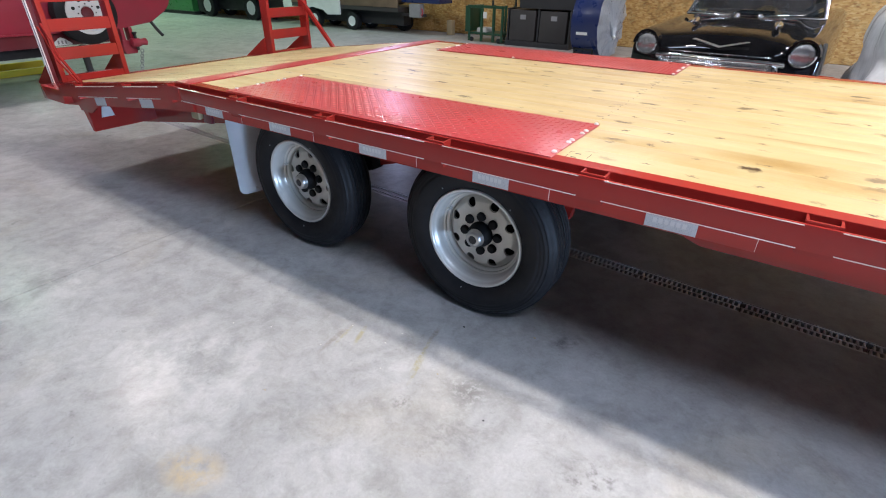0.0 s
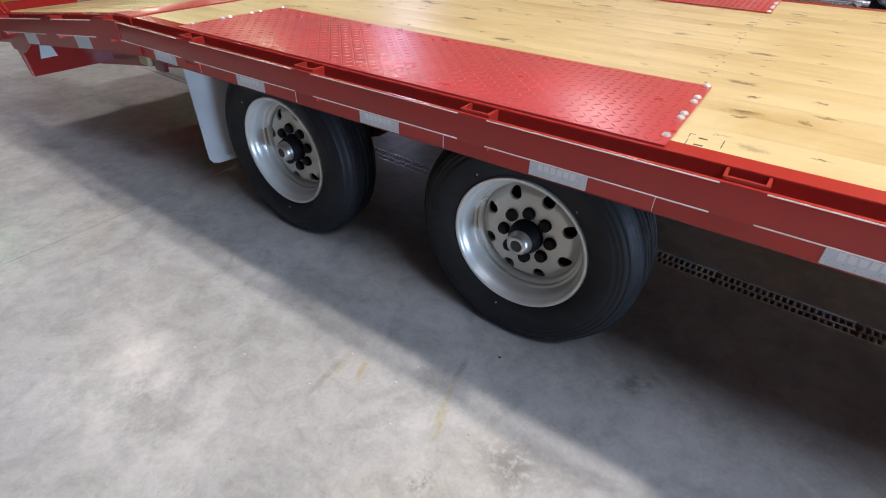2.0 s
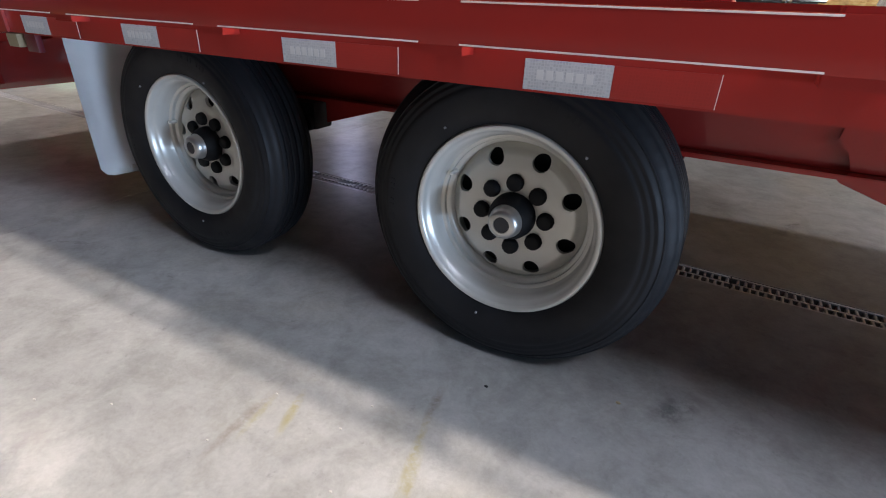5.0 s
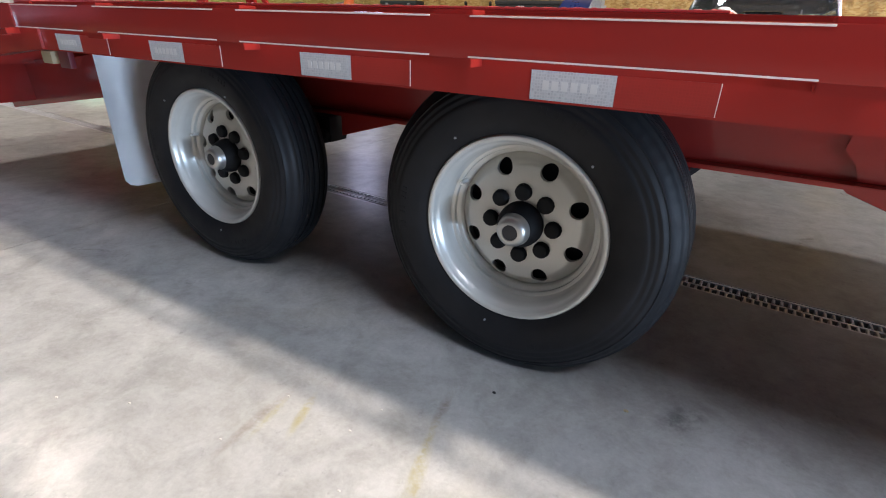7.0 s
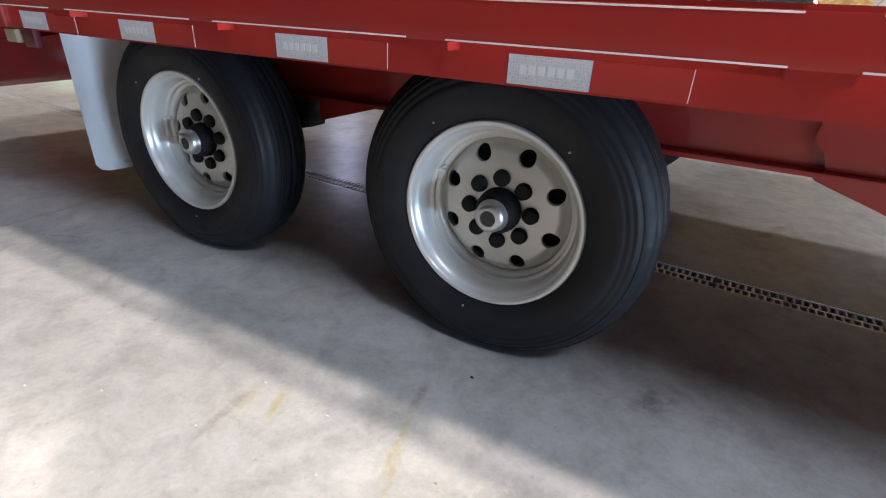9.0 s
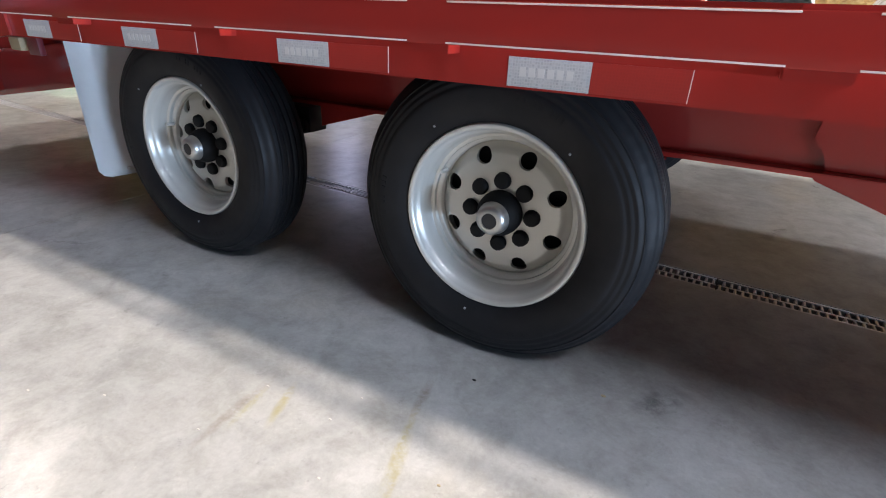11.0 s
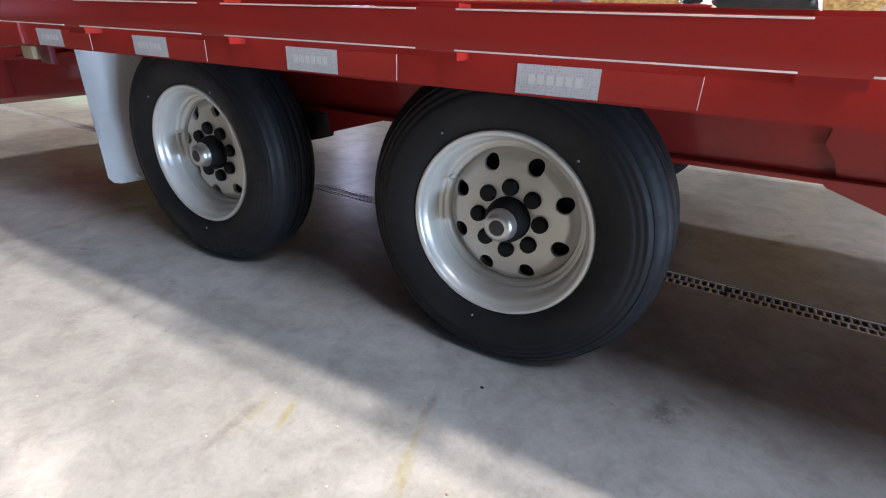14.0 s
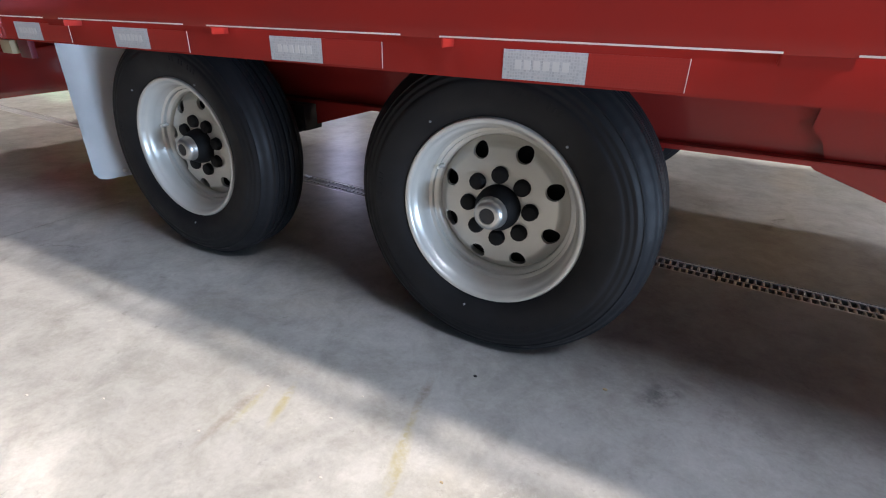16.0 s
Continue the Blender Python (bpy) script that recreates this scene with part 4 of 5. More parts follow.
def ramp(y0, y1, x0):
    x1, zb, zt = x0 + 0.10, 0.56, 2.05
    r = part("ramp", boxes(((x0, y0, zb), (x1, y0 + 0.035, zt)), ((x0, y1 - 0.035, zb), (x1, y1, zt)), bevel=0.004), RED, trailer, "red ladder ramp folded upright")
    z = 0.605
    while z < zt - 0.1:
        part("rung", prism([(x0 + 0.005, z), (x0 + 0.005, z + 0.02), (x1 - 0.045, z + 0.085), (x1 - 0.005, z + 0.085), (x1 - 0.005, z)], "y", y0 + 0.035, y1 - 0.035, 0.003), RED, r)
        z += 0.196
    for y in (y0, y1 - 0.012):
        part("ramp_foot", prism([(x0, 0.565), (x0, 0.81), (x0 - 0.34, 0.606), (x0 - 0.30, 0.565)], "y", y - 0.012, y + 0.012, 0.002), RED, r)
    return r


ramp(0.085, 0.585, -3.70)
ramp(1.925, 2.445, -3.52)
part("ramp_stay", tube([(-3.56, 0.06, 1.06), (-3.40, 0.05, 0.85), (-3.18, 0.05, 0.70)], 0.011, 8), RED, trailer, "thin ramp stay rod")
part("ramp_stay", tube([(-3.56, 0.035, 1.04), (-3.40, 0.028, 0.84), (-3.16, 0.028, 0.69)], 0.008, 8), RED, trailer, "thin ramp stay rod")
part("spring_guide", boxes(((-3.662, 0.040, 0.62), (-3.628, 0.070, 1.7)), bevel=0.003), DARK_MAROON, trailer, "dark maroon spring guide of the ramp")
for x in (-3.662, -3.628):
    part("guide_edge", tube([(x, 0.039, 0.63), (x, 0.039, 1.69)], 0.005, 8), CREAM, trailer, "cream bar along the guide edge")
stay = prism([(-3.44, 1.17), (-3.39, 1.17), (-2.95, 0.71), (-3.0, 0.71)], "y", W - 0.09, W - 0.06, 0.002)
part("ramp_stay", stay, RED, trailer)


# ---- classic car ----
car = thing("classic_car", "glossy black classic car with chrome trim facing the trailer", "car", at=(0.30, 4.50, 0))
car.rotation_euler = (0, 0, -math.radians(3))


def loft(sections, half):
    """A body skinned over cross sections (y, points); half mirrors the points in x."""
    bm = bmesh.new()
    rows = []
    for y, pts in sections:
        full = pts + ([(-x, z) for x, z in pts[-2::-1]] if half else [])
        rows.append([bm.verts.new((x, y, z)) for x, z in full])
    for a, b in zip(rows, rows[1:]):
        for k in range(len(a) - 1):
            bm.faces.new((a[k], a[k + 1], b[k + 1], b[k]))
    bm.faces.new(rows[0][::-1])
    bm.faces.new(rows[-1])
    return bm


def car_section(w, zf, zh, low=0.28):
    return [(w * 0.9, low), (w * 0.99, 0.42), (w, 0.58), (w * 0.995, 0.72), (w * 0.97, zf - 0.05), (w * 0.9, zf - 0.008), (w * 0.82, zf),
            (w * 0.74, zf - 0.02), (w * 0.66, (zf + zh) / 2 - 0.03), (w * 0.56, zh - 0.015), (w * 0.3, zh + 0.008), (0, zh + 0.014)]


rows = [(0.02, 0.86, 0.84, 0.72), (0.06, 0.885, 0.868, 0.79), (0.14, 0.90, 0.885, 0.845), (0.35, 0.91, 0.895, 0.885), (0.7, 0.92, 0.91, 0.925), (1.1, 0.925, 0.925, 0.955),
        (1.5, 0.93, 0.94, 0.975), (2.2, 0.93, 0.955, 0.985), (3.6, 0.93, 0.965, 0.99), (4.4, 0.92, 0.97, 0.95), (4.95, 0.88, 0.95, 0.85)]
part("body", loft([(y, car_section(w, zf, zh)) for y, w, zf, zh in rows], True), BLACK_PAINT, car, "", 60)
cab = [(1.5, 0.70, 0.97, 0.975), (1.62, 0.70, 1.08, 1.09), (1.98, 0.66, 1.38, 1.40), (2.3, 0.64, 1.45, 1.48), (3.2, 0.63, 1.45, 1.48), (3.7, 0.62, 1.36, 1.4), (4.1, 0.6, 1.0, 1.01)]
part("roof", loft([(y, [(w * 0.98, z - 0.03), (w * 0.9, z), (0, z2)]) for y, w, z, z2 in cab[3:6]], True), BLACK_PAINT, car, "", 60)


def curved_glass(y0, z0, y1, z1, w0, w1, bow, t=0.006, n=12):
    bm = bmesh.new()
    g = []
    for j in range(7):
        f = j / 6
        w = w0 + (w1 - w0) * f
        g.append([bm.verts.new((w * (2 * k / n - 1), y0 + (y1 - y0) * f + bow * (2 * k / n - 1) ** 2, z0 + (z1 - z0) * f)) for k in range(n + 1)])
    for a, b in zip(g, g[1:]):
        for k in range(n):
            bm.faces.new((a[k], a[k + 1], b[k + 1], b[k]))
    bmesh.ops.solidify(bm, geom=list(bm.faces), thickness=t)
    return bm


pane = part("windscreen", curved_glass(1.42, 0.975, 1.86, 1.40, 0.74, 0.64, 0.22), GLASS, car, "tinted curved windscreen", 60)
pane.visible_shadow = False
part("windscreen_trim", tube([(0.745 * (2 * k / 12 - 1), 1.41 + 0.22 * (2 * k / 12 - 1) ** 2, 0.972) for k in range(13)], 0.014), CHROME, car, "chrome windscreen trim")
for sx in (-1, 1):
    part("pillar", tube([(sx * 0.745, 1.64, 0.97), (sx * 0.70, 1.85, 1.18), (sx * 0.645, 2.08, 1.41)], 0.022), CHROME, car, "chrome windscreen pillar")
part("dashboard", boxes(((-0.7, 1.75, 0.85), (0.7, 1.95, 1.03)), bevel=0.04), BIN_BLACK, car)
part("cabin_lining", boxes(((-0.68, 2.95, 0.9), (0.68, 3.05, 1.43)), ((-0.70, 1.9, 0.9), (-0.66, 3.0, 1.40)), ((0.66, 1.9, 0.9), (0.70, 3.0, 1.40)), bevel=0.015), BIN_BLACK, car)
part("bench_seat", boxes(((-0.62, 2.55, 0.5), (0.62, 2.75, 1.14)), bevel=0.06), GREY_PLASTIC, car)
part("steering_wheel", lathe([(0.19, -0.012), (0.202, 0), (0.19, 0.012), (0.178, 0)], 28, "y", (0.36, 2.05, 1.06), close=True), BIN_BLACK, car)
for sx in (-1, 1):
    lamp = part("headlamp", lathe([(0.114, 0.10), (0.116, 0.0), (0.111, -0.02), (0.103, -0.024), (0.098, -0.012), (0.095, 0.03)], 36, "y", (sx * 0.725, 0.01, 0.752)), CHROME, car, "round headlamp with chrome bezel", 50)
    part("reflector", lathe([(0.095, 0.012), (0.082, 0.04), (0.045, 0.066), (0.012, 0.072)], 32, "y", (sx * 0.725, 0.0, 0.752)), MIRROR_BOWL, lamp, "bright reflector bowl")
    part("lens", lathe([(0.097, 0.004), (0.092, -0.012), (0.07, -0.024), (0.036, -0.031), (0.004, -0.033)], 32, "y", (sx * 0.725, 0.0, 0.752)), LENS, lamp, "ribbed clear lens")
    hood = bmesh.new()
    prev = None
    for k in range(17):
        t = math.pi * k / 16
        c, q = math.cos(t), math.sin(t)
        ring = [hood.verts.new((sx * 0.725 + r * c, y, 0.752 + r * q * 1.05)) for r, y in ((0.116, 0.04), (0.117, -0.040), (0.136, -0.040), (0.146, 0.06))]
        if prev:
            for m in range(4):
                hood.faces.new((prev[m], prev[(m + 1) % 4], ring[(m + 1) % 4], ring[m]))
        prev = ring
    part("lamp_hood", hood, BLACK_PAINT, lamp, "black hood over the lamp", 50)
    orn = lathe([(0.004, -0.16), (0.026, -0.12), (0.042, -0.04), (0.04, 0.05), (0.024, 0.13), (0.004, 0.19)], 16, "y", (sx * 0.40, 0.62, 0.955))
    part("hood_ornament", orn, CHROME, car, "chrome bullet ornament", 60)
    part("ornament_fin", prism([(0.48, 0.92), (0.56, 1.03), (0.72, 1.02), (0.82, 0.93)], "x", sx * 0.40 - 0.006, sx * 0.40 + 0.006, 0.002), CHROME, car, "chrome ornament fin")
vee = prism([(-0.26, 0.83), (0, 0.765), (0.26, 0.83), (0.24, 0.834), (0, 0.777), (-0.24, 0.834)], "y", -0.035, 0.03)
part("vee_badge", vee, CAP_METAL, car, "chrome vee badge")
for sx in (-1, 1):
    part("wiper", tube([(sx * 0.12, 1.36, 0.985), (sx * 0.3, 1.40, 1.0), (sx * 0.56, 1.46, 1.012)], 0.004, 8), CHROME, car, "chrome wiper arm")
    part("wiper_pivot", lathe([(0.03, 0.97), (0.03, 0.99), (0.015, 1.01), (0.003, 1.012)], 14, "z", (sx * 0.12, 1.36, 0)), CHROME, car)
    part("cowl_vent", boxes(((sx * 0.34 - 0.17, 1.20, 0.960), (sx * 0.34 + 0.17, 1.28, 0.985)), bevel=0.008), CHROME, car, "chrome cowl vent")
    part("eyebrow_trim", tube([(sx * 0.725 + 0.135 * math.cos(a), -0.033, 0.752 + 0.14 * math.sin(a)) for a in (0.5, 0.9, 1.3, 1.7, 2.1, 2.6)], 0.005, 8), CHROME, car, "chrome edge on the lamp hood")
part("grille_panel", tube([(-0.6, 0.03, 0.645), (-0.3, -0.02, 0.65), (0, -0.03, 0.651), (0.3, -0.02, 0.65), (0.6, 0.03, 0.645)], 0.03, 12), CHROME, car, "chrome grille panel")
part("grille_bar", tube([(-0.56, -0.01, 0.60), (-0.3, -0.045, 0.605), (0, -0.055, 0.606), (0.3, -0.045, 0.605), (0.56, -0.01, 0.60)], 0.022), CHROME, car)
for sx in (-1, 1):
    part("bumper_bullet", lathe([(0.06, 0.05), (0.058, -0.02), (0.04, -0.08), (0.008, -0.11)], 20, "y", (sx * 0.5, -0.06, 0.585)), CHROME, car)
part("bumper", tube([(-0.93, 0.12, 0.5), (-0.84, -0.04, 0.515), (-0.5, -0.1, 0.50), (0, -0.11, 0.47), (0.5, -0.1, 0.50), (0.84, -0.04, 0.515), (0.93, 0.12, 0.5)], 0.07, 14), CHROME, car, "wide chrome bumper")
part("hood_lip", tube([(-0.5, 0.03, 0.700), (-0.25, -0.022, 0.705), (0, -0.03, 0.706), (0.25, -0.022, 0.705), (0.5, 0.03, 0.70)], 0.006, 8), CHROME, car)
for sx in (-1, 1):
    for wy in (0.85, 3.75):
        w = part("wheel", lathe([(0.2, -0.09), (0.3, -0.1), (0.34, -0.07), (0.34, 0.07), (0.3, 0.1), (0.2, 0.09)], 32, "x", (sx * 0.78, wy, 0.34)), RUBBER, car)
        part("wheel_cover", lathe([(0.2, -0.07), (0.2, 0.07), (0.1, 0.09), (0.02, 0.09)], 24, "x", (sx * 0.80, wy, 0.34)), CHROME, w)

# ---- drum fan ----
fan = thing("drum_fan", "large blue drum fan wrapped in clear plastic film", "fan", at=(-2.34, 8.3, 0.648))
fan.rotation_euler = (0, 0, math.radians(-3))
part("drum", lathe([(0.60, -0.14), (0.615, -0.14), (0.62, -0.12), (0.605, -0.08), (0.605, 0.3), (0.62, 0.34), (0.615, 0.36), (0.60, 0.36), (0.59, 0.3), (0.59, -0.1)], 56, "x", close=True), BLUE, fan)
for r in (0.12, 0.24, 0.36, 0.48, 0.58):
    part("grille_ring", lathe([(r - 0.004, 0.352), (r, 0.348), (r + 0.004, 0.352), (r, 0.356)], 40, "x", close=True), LAMP_SHELL, fan)
part("motor_hub", lathe([(0.1, 0.1), (0.1, 0.33), (0.07, 0.36), (0.01, 0.362)], 20, "x"), LAMP_SHELL, fan)
for k in range(4):
    b = part("fan_blade", boxes(((0.18, -0.06, 0.1), (0.19, 0.08, 0.55)), bevel=0.003), LAMP_SHELL, fan)
    b.rotation_euler = (math.pi / 2 * k, 0, 0)
wrap = bmesh.new()
rings = []
for j in range(9):
    r = 0.635 * (1 - j / 8) + 0.02
    ring = []
    for k in range(64):
        t = 2 * math.pi * k / 64
        fold = 0.018 * math.sin(11 * t + j) * (1 - j / 9) + 0.012 * math.sin(23 * t)
        ring.append(wrap.verts.new((0.375 + 0.05 * (j / 8) + fold * 0.8, (r + fold) * math.cos(t), (r + fold) * math.sin(t) - 0.26 * (j / 8) ** 2)))
    rings.append(ring)
for a, b in zip(rings, rings[1:]):
    for k in range(64):
        wrap.faces.new((a[k], a[(k + 1) % 64], b[(k + 1) % 64], b[k]))
part("plastic_wrap", wrap, FILM, fan, "creased clear plastic film", 80)
part("wrap_knot", lathe([(0.004, 0.40), (0.025, 0.43), (0.035, 0.46), (0.02, 0.48), (0.006, 0.48)], 9, "x", (0, 0, -0.26)), PAPER, fan, "gathered white knot of film")
part("drum_label", boxes(((-0.03, -0.60, -0.20), (0.17, -0.565, -0.155))), PAPER, fan, "pale label strip")
for sy in (-1, 1):
    part("fan_stand", tube([(-0.1, sy * 0.40, -0.60), (-0.1, sy * 0.44, -0.45), (0.25, sy * 0.44, -0.45), (0.25, sy * 0.40, -0.60)], 0.022), BIN_BLACK, fan)
    part("caster", lathe([(0.055, -0.02), (0.06, -0.015), (0.06, 0.015), (0.055, 0.02)], 18, "y", (-0.1, sy * 0.40, -0.588)), BIN_BLACK, fan)

# ---- bins, trolley and loose things by the board wall ----
cart = thing("bin_cart", "black cart holding two dark plastic bins under a lidded box", "cart", at=(-3.74, 9.35, 0))
part("top_box", boxes(((-0.45, -0.36, 0.74), (1.0, 0.36, 1.18)), bevel=0.05), BIN_BLACK, cart, "dark lidded plastic box")
part("box_lid", boxes(((-0.45, -0.38, 1.175), (1.0, 0.38, 1.25)), bevel=0.036), GREY_PLASTIC, cart, "grey domed lid")
for x in (-0.36, 0.34):
    b = part("bin", boxes(((x - 0.3, -0.34, 0.1), (x + 0.3, 0.3, 0.71)), bevel=0.035), GREY_PLASTIC, cart, "dark grey plastic bin")
    part("bin_label", boxes(((x - 0.05, -0.346, 0.53), (x + 0.08, -0.34, 0.62))), LAMP_SHELL, b, "small grey label")
for x in (-0.72, -0.01, 0.69):
    part("cart_post", boxes(((x, -0.34, 0.06), (x + 0.035, 0.3, 0.74)), bevel=0.005), BIN_BLACK, cart)
part("cart_base", boxes(((-0.74, -0.36, 0.0), (0.74, 0.32, 0.1)), bevel=0.006), BIN_BLACK, cart)
for k, (x, w) in enumerate(((0.05, 0.12), (0.2, 0.05), (0.27, 0.06), (0.35, 0.06), (0.43, 0.05), (0.5, 0.06))):
    part("box_mark", boxes(((x, -0.366, 1.07), (x + w, -0.36, 1.125 if k else 1.15))), PAPER, cart, "white bars where a mark stands")

trolley = thing("green_trolley", "green steel trolley with uprights and a low shelf", "trolley", at=(-5.05, 9.35, 0))
part("shelf", boxes(((-0.4, -0.3, 0.16), (0.45, 0.3, 0.2)), bevel=0.006), GREEN, trolley)
for x in (-0.42, -0.1, 0.2, 0.42):
    part("upright", boxes(((x, -0.31, 0.02), (x + 0.045, -0.26, 0.74)), bevel=0.005), GREEN, trolley)
    part("upright", boxes(((x, 0.26, 0.02), (x + 0.045, 0.31, 0.74)), bevel=0.005), GREEN, trolley)
part("top_bar", boxes(((-0.44, -0.31, 0.70), (0.48, -0.26, 0.76)), bevel=0.005), GREEN, trolley)
part("end_panel", boxes(((-0.5, -0.31, 0.2), (-0.42, 0.31, 0.74)), bevel=0.008), GREEN, trolley)
for x in (-0.08, 0.5):
    part("push_handle", tube([(x, 0.2, 0.72), (x, 0.2, 1.15), (x + 0.03, 0.12, 1.22)], 0.03), BLACK_PART, trolley, "dark upright push handle")
part("paper_tag", boxes(((-0.03, -0.318, 0.5), (0.06, -0.312, 0.63))), PAPER, trolley, "white paper tag")
part("parcel", boxes(((-0.25, -0.2, 0.2), (0.0, 0.1, 0.29)), bevel=0.02), PAPER, trolley, "pale wrapped parcel")
for x in (-0.35, 0.35):
    part("caster", lathe([(0.045, -0.02), (0.05, 0), (0.045, 0.02)], 16, "y", (x, -0.25, 0.05)), BIN_BLACK, trolley)

block = part("timber_block", boxes(((-6.55, 9.78, 0), (-6.40, 9.93, 0.34)), bevel=0.006), PALE_TIMBER, None, "short pale timber post standing on the floor")
tagged(block, category="block")

# ---- wagons along the wall ----
def road_wheel(x, y, z, r, parent, rim_mat):
    w = part("wheel", lathe([(r * 0.55, -0.09), (r * 0.8, -0.1), (r * 0.97, -0.085), (r, -0.05), (r, 0.05), (r * 0.97, 0.085), (r * 0.8, 0.1), (r * 0.55, 0.09)], 32, "y", (x, y, z), close=True), RUBBER, parent, "black tyre")
    part("rim", lathe([(r * 0.58, -0.085), (r * 0.56, -0.095), (r * 0.47, -0.08), (r * 0.43, -0.03), (r * 0.41, 0.0)], 28, "y", (x, y, z)), rim_mat, w, "steel rim lip")
    part("rim_disc", lathe([(r * 0.42, -0.005), (r * 0.30, -0.03), (r * 0.17, -0.035), (r * 0.15, -0.07), (r * 0.02, -0.08)], 24, "y", (x, y, z)), LAMP_SHELL, w, "grey steel rim disc")
    # flat black discs stand for the shaded slots
    for k in range(6):
        t = 2 * math.pi * k / 6
        part("rim_slot", lathe([(r * 0.055, -0.003), (r * 0.055, 0.003), (r * 0.005, 0.003)], 10, "y", (x + r * 0.30 * math.cos(t), y - 0.036, z + r * 0.30 * math.sin(t))), PIT, w)


wagon = thing("utility_wagon", "dark four-wheeled utility wagon loaded with brown bundles", "wagon", at=(0, 0, 0))
part("bed", boxes(((-11.5, 9.15, 0.50), (-7.6, 10.2, 0.60)), bevel=0.01), GREY_PLASTIC, wagon)
part("side_board", boxes(((-11.5, 9.14, 0.60), (-7.6, 9.17, 0.86)), bevel=0.006), BROWN_LOAD, wagon)
for k, (x, z, r) in enumerate(((-11.0, 0.85, 0.32), (-10.2, 0.9, 0.4), (-9.4, 0.88, 0.36), (-8.6, 0.92, 0.42), (-7.95, 0.84, 0.3))):
    bm = bmesh.new()
    bmesh.ops.create_icosphere(bm, subdivisions=3, radius=r)
    for v in bm.verts:
        v.co *= 1 + 0.25 * noise.noise(v.co * 3 + Vector((k * 5, 0, 0)))
        v.co.z *= 0.7
        v.co += Vector((x, 9.65, z))
    part("bundle", bm, BROWN_LOAD, wagon, "lumpy brown bundle", 80)
for x in (-10.62, -9.20):
    for y in (9.25, 9.95):
        road_wheel(x, y, 0.22, 0.22, wagon, WHITE)
part("front_skirt", boxes(((-11.95, 9.2, 0.3), (-11.2, 9.9, 0.75)), bevel=0.05), WHITE, wagon, "white front cowling")
part("side_cowling", prism([(-11.0, 0.38), (-11.0, 0.70), (-10.85, 0.76), (-9.55, 0.76), (-9.55, 0.36), (-10.05, 0.34), (-10.2, 0.46), (-10.62, 0.52), (-10.92, 0.46)], "y", 9.10, 9.135, 0.008), WHITE, wagon, "white side cowling over the wheel")
# black box stands in for the shade beneath the wagon
part("underframe", boxes(((-11.3, 9.5, 0.16), (-7.7, 9.8, 0.495)), bevel=0.02), BIN_BLACK, wagon)
part("drawbar", boxes(((-7.6, 9.3, 0.42), (-6.9, 9.4, 0.48)), bevel=0.01), BIN_BLACK, wagon)
part("rear_box", boxes(((-7.62, 9.32, 0.72), (-6.46, 9.88, 1.06)), bevel=0.012), BLUE, wagon, "dark blue steel box at the wagon end")
road_wheel(-7.95, 9.85, 0.24, 0.24, wagon, BIN_BLACK)
part("tool_box", boxes(((-7.3, 9.22, 0.40), (-6.98, 9.42, 0.70)), bevel=0.01), LAMP_SHELL, wagon, "pale grey tool box")
part("hose_coil", lathe([(0.10, -0.02), (0.12, 0), (0.10, 0.02), (0.08, 0)], 20, "y", (-7.05, 9.3, 0.52), close=True), MAROON, wagon)

hay = thing("flat_wagon", "dark flat wagon on white-rimmed wheels", "wagon", at=(0, 0, 0))
part("bed", boxes(((-16.5, 9.0, 0.70), (-12.4, 10.2, 0.84)), bevel=0.02), BIN_BLACK, hay)
# another black box for the shade under the flat bed, hiding the wall
part("underframe", boxes(((-16.4, 9.62, 0.22), (-12.5, 9.95, 0.695)), bevel=0.03), BIN_BLACK, hay)
for x in (-15.82, -13.54):
    for y in (9.35, 10.1):
        road_wheel(x, y, 0.35, 0.35, hay, WHITE)
    part("axle", boxes(((x - 0.05, 9.4, 0.31), (x + 0.05, 9.615, 0.39))), BIN_BLACK, hay)
machine = thing("green_machine", "green sheet metal machine by the far wall", "machine", at=(-18.23, 9.75, 0))
part("housing", boxes(((-1.46, -0.45, 0.1), (1.46, 0.45, 1.3)), bevel=0.06), MACHINE_GREEN, machine)
part("end_housing", boxes(((1.47, -0.25, 0.1), (1.79, 0.40, 0.9)), bevel=0.04), BIN_BLACK, machine)
part("skid", boxes(((-1.41, -0.40, 0), (1.41, 0.40, 0.1))), BIN_BLACK, machine)

cone = thing("traffic_cone", "orange plastic traffic cone standing on the wagon load", "cone", at=(-8.28, 9.45, 0.86))
part("cone_body", lathe([(0.19, 0.03), (0.18, 0.05), (0.04, 0.72), (0.02, 0.73)], 24, "z"), ORANGE, cone)
part("cone_base", boxes(((-0.24, -0.24, 0), (0.24, 0.24, 0.035)), bevel=0.012), ORANGE, cone)

case = thing("storage_case", "black plastic storage case lying on the wagon", "case", at=(-6.83, 9.6, 1.06))
part("case_body", boxes(((-0.52, -0.18, 0.0), (0.52, 0.18, 0.10)), bevel=0.025), BIN_BLACK, case)
part("case_lid", boxes(((-0.51, -0.175, 0.102), (0.50, 0.175, 0.18)), bevel=0.03), BIN_BLACK, case)
for x in (-0.3, 0.3):
    part("latch", boxes(((x - 0.03, -0.19, 0.07), (x + 0.03, -0.178, 0.13)), bevel=0.004), LAMP_SHELL, case, "pale grey latch")

# ---- maroon trailer behind the ramps ----
hop = thing("hopper_trailer", "maroon hopper trailer with a white spare wheel and drawbar", "trailer", at=(0, 0, 0))
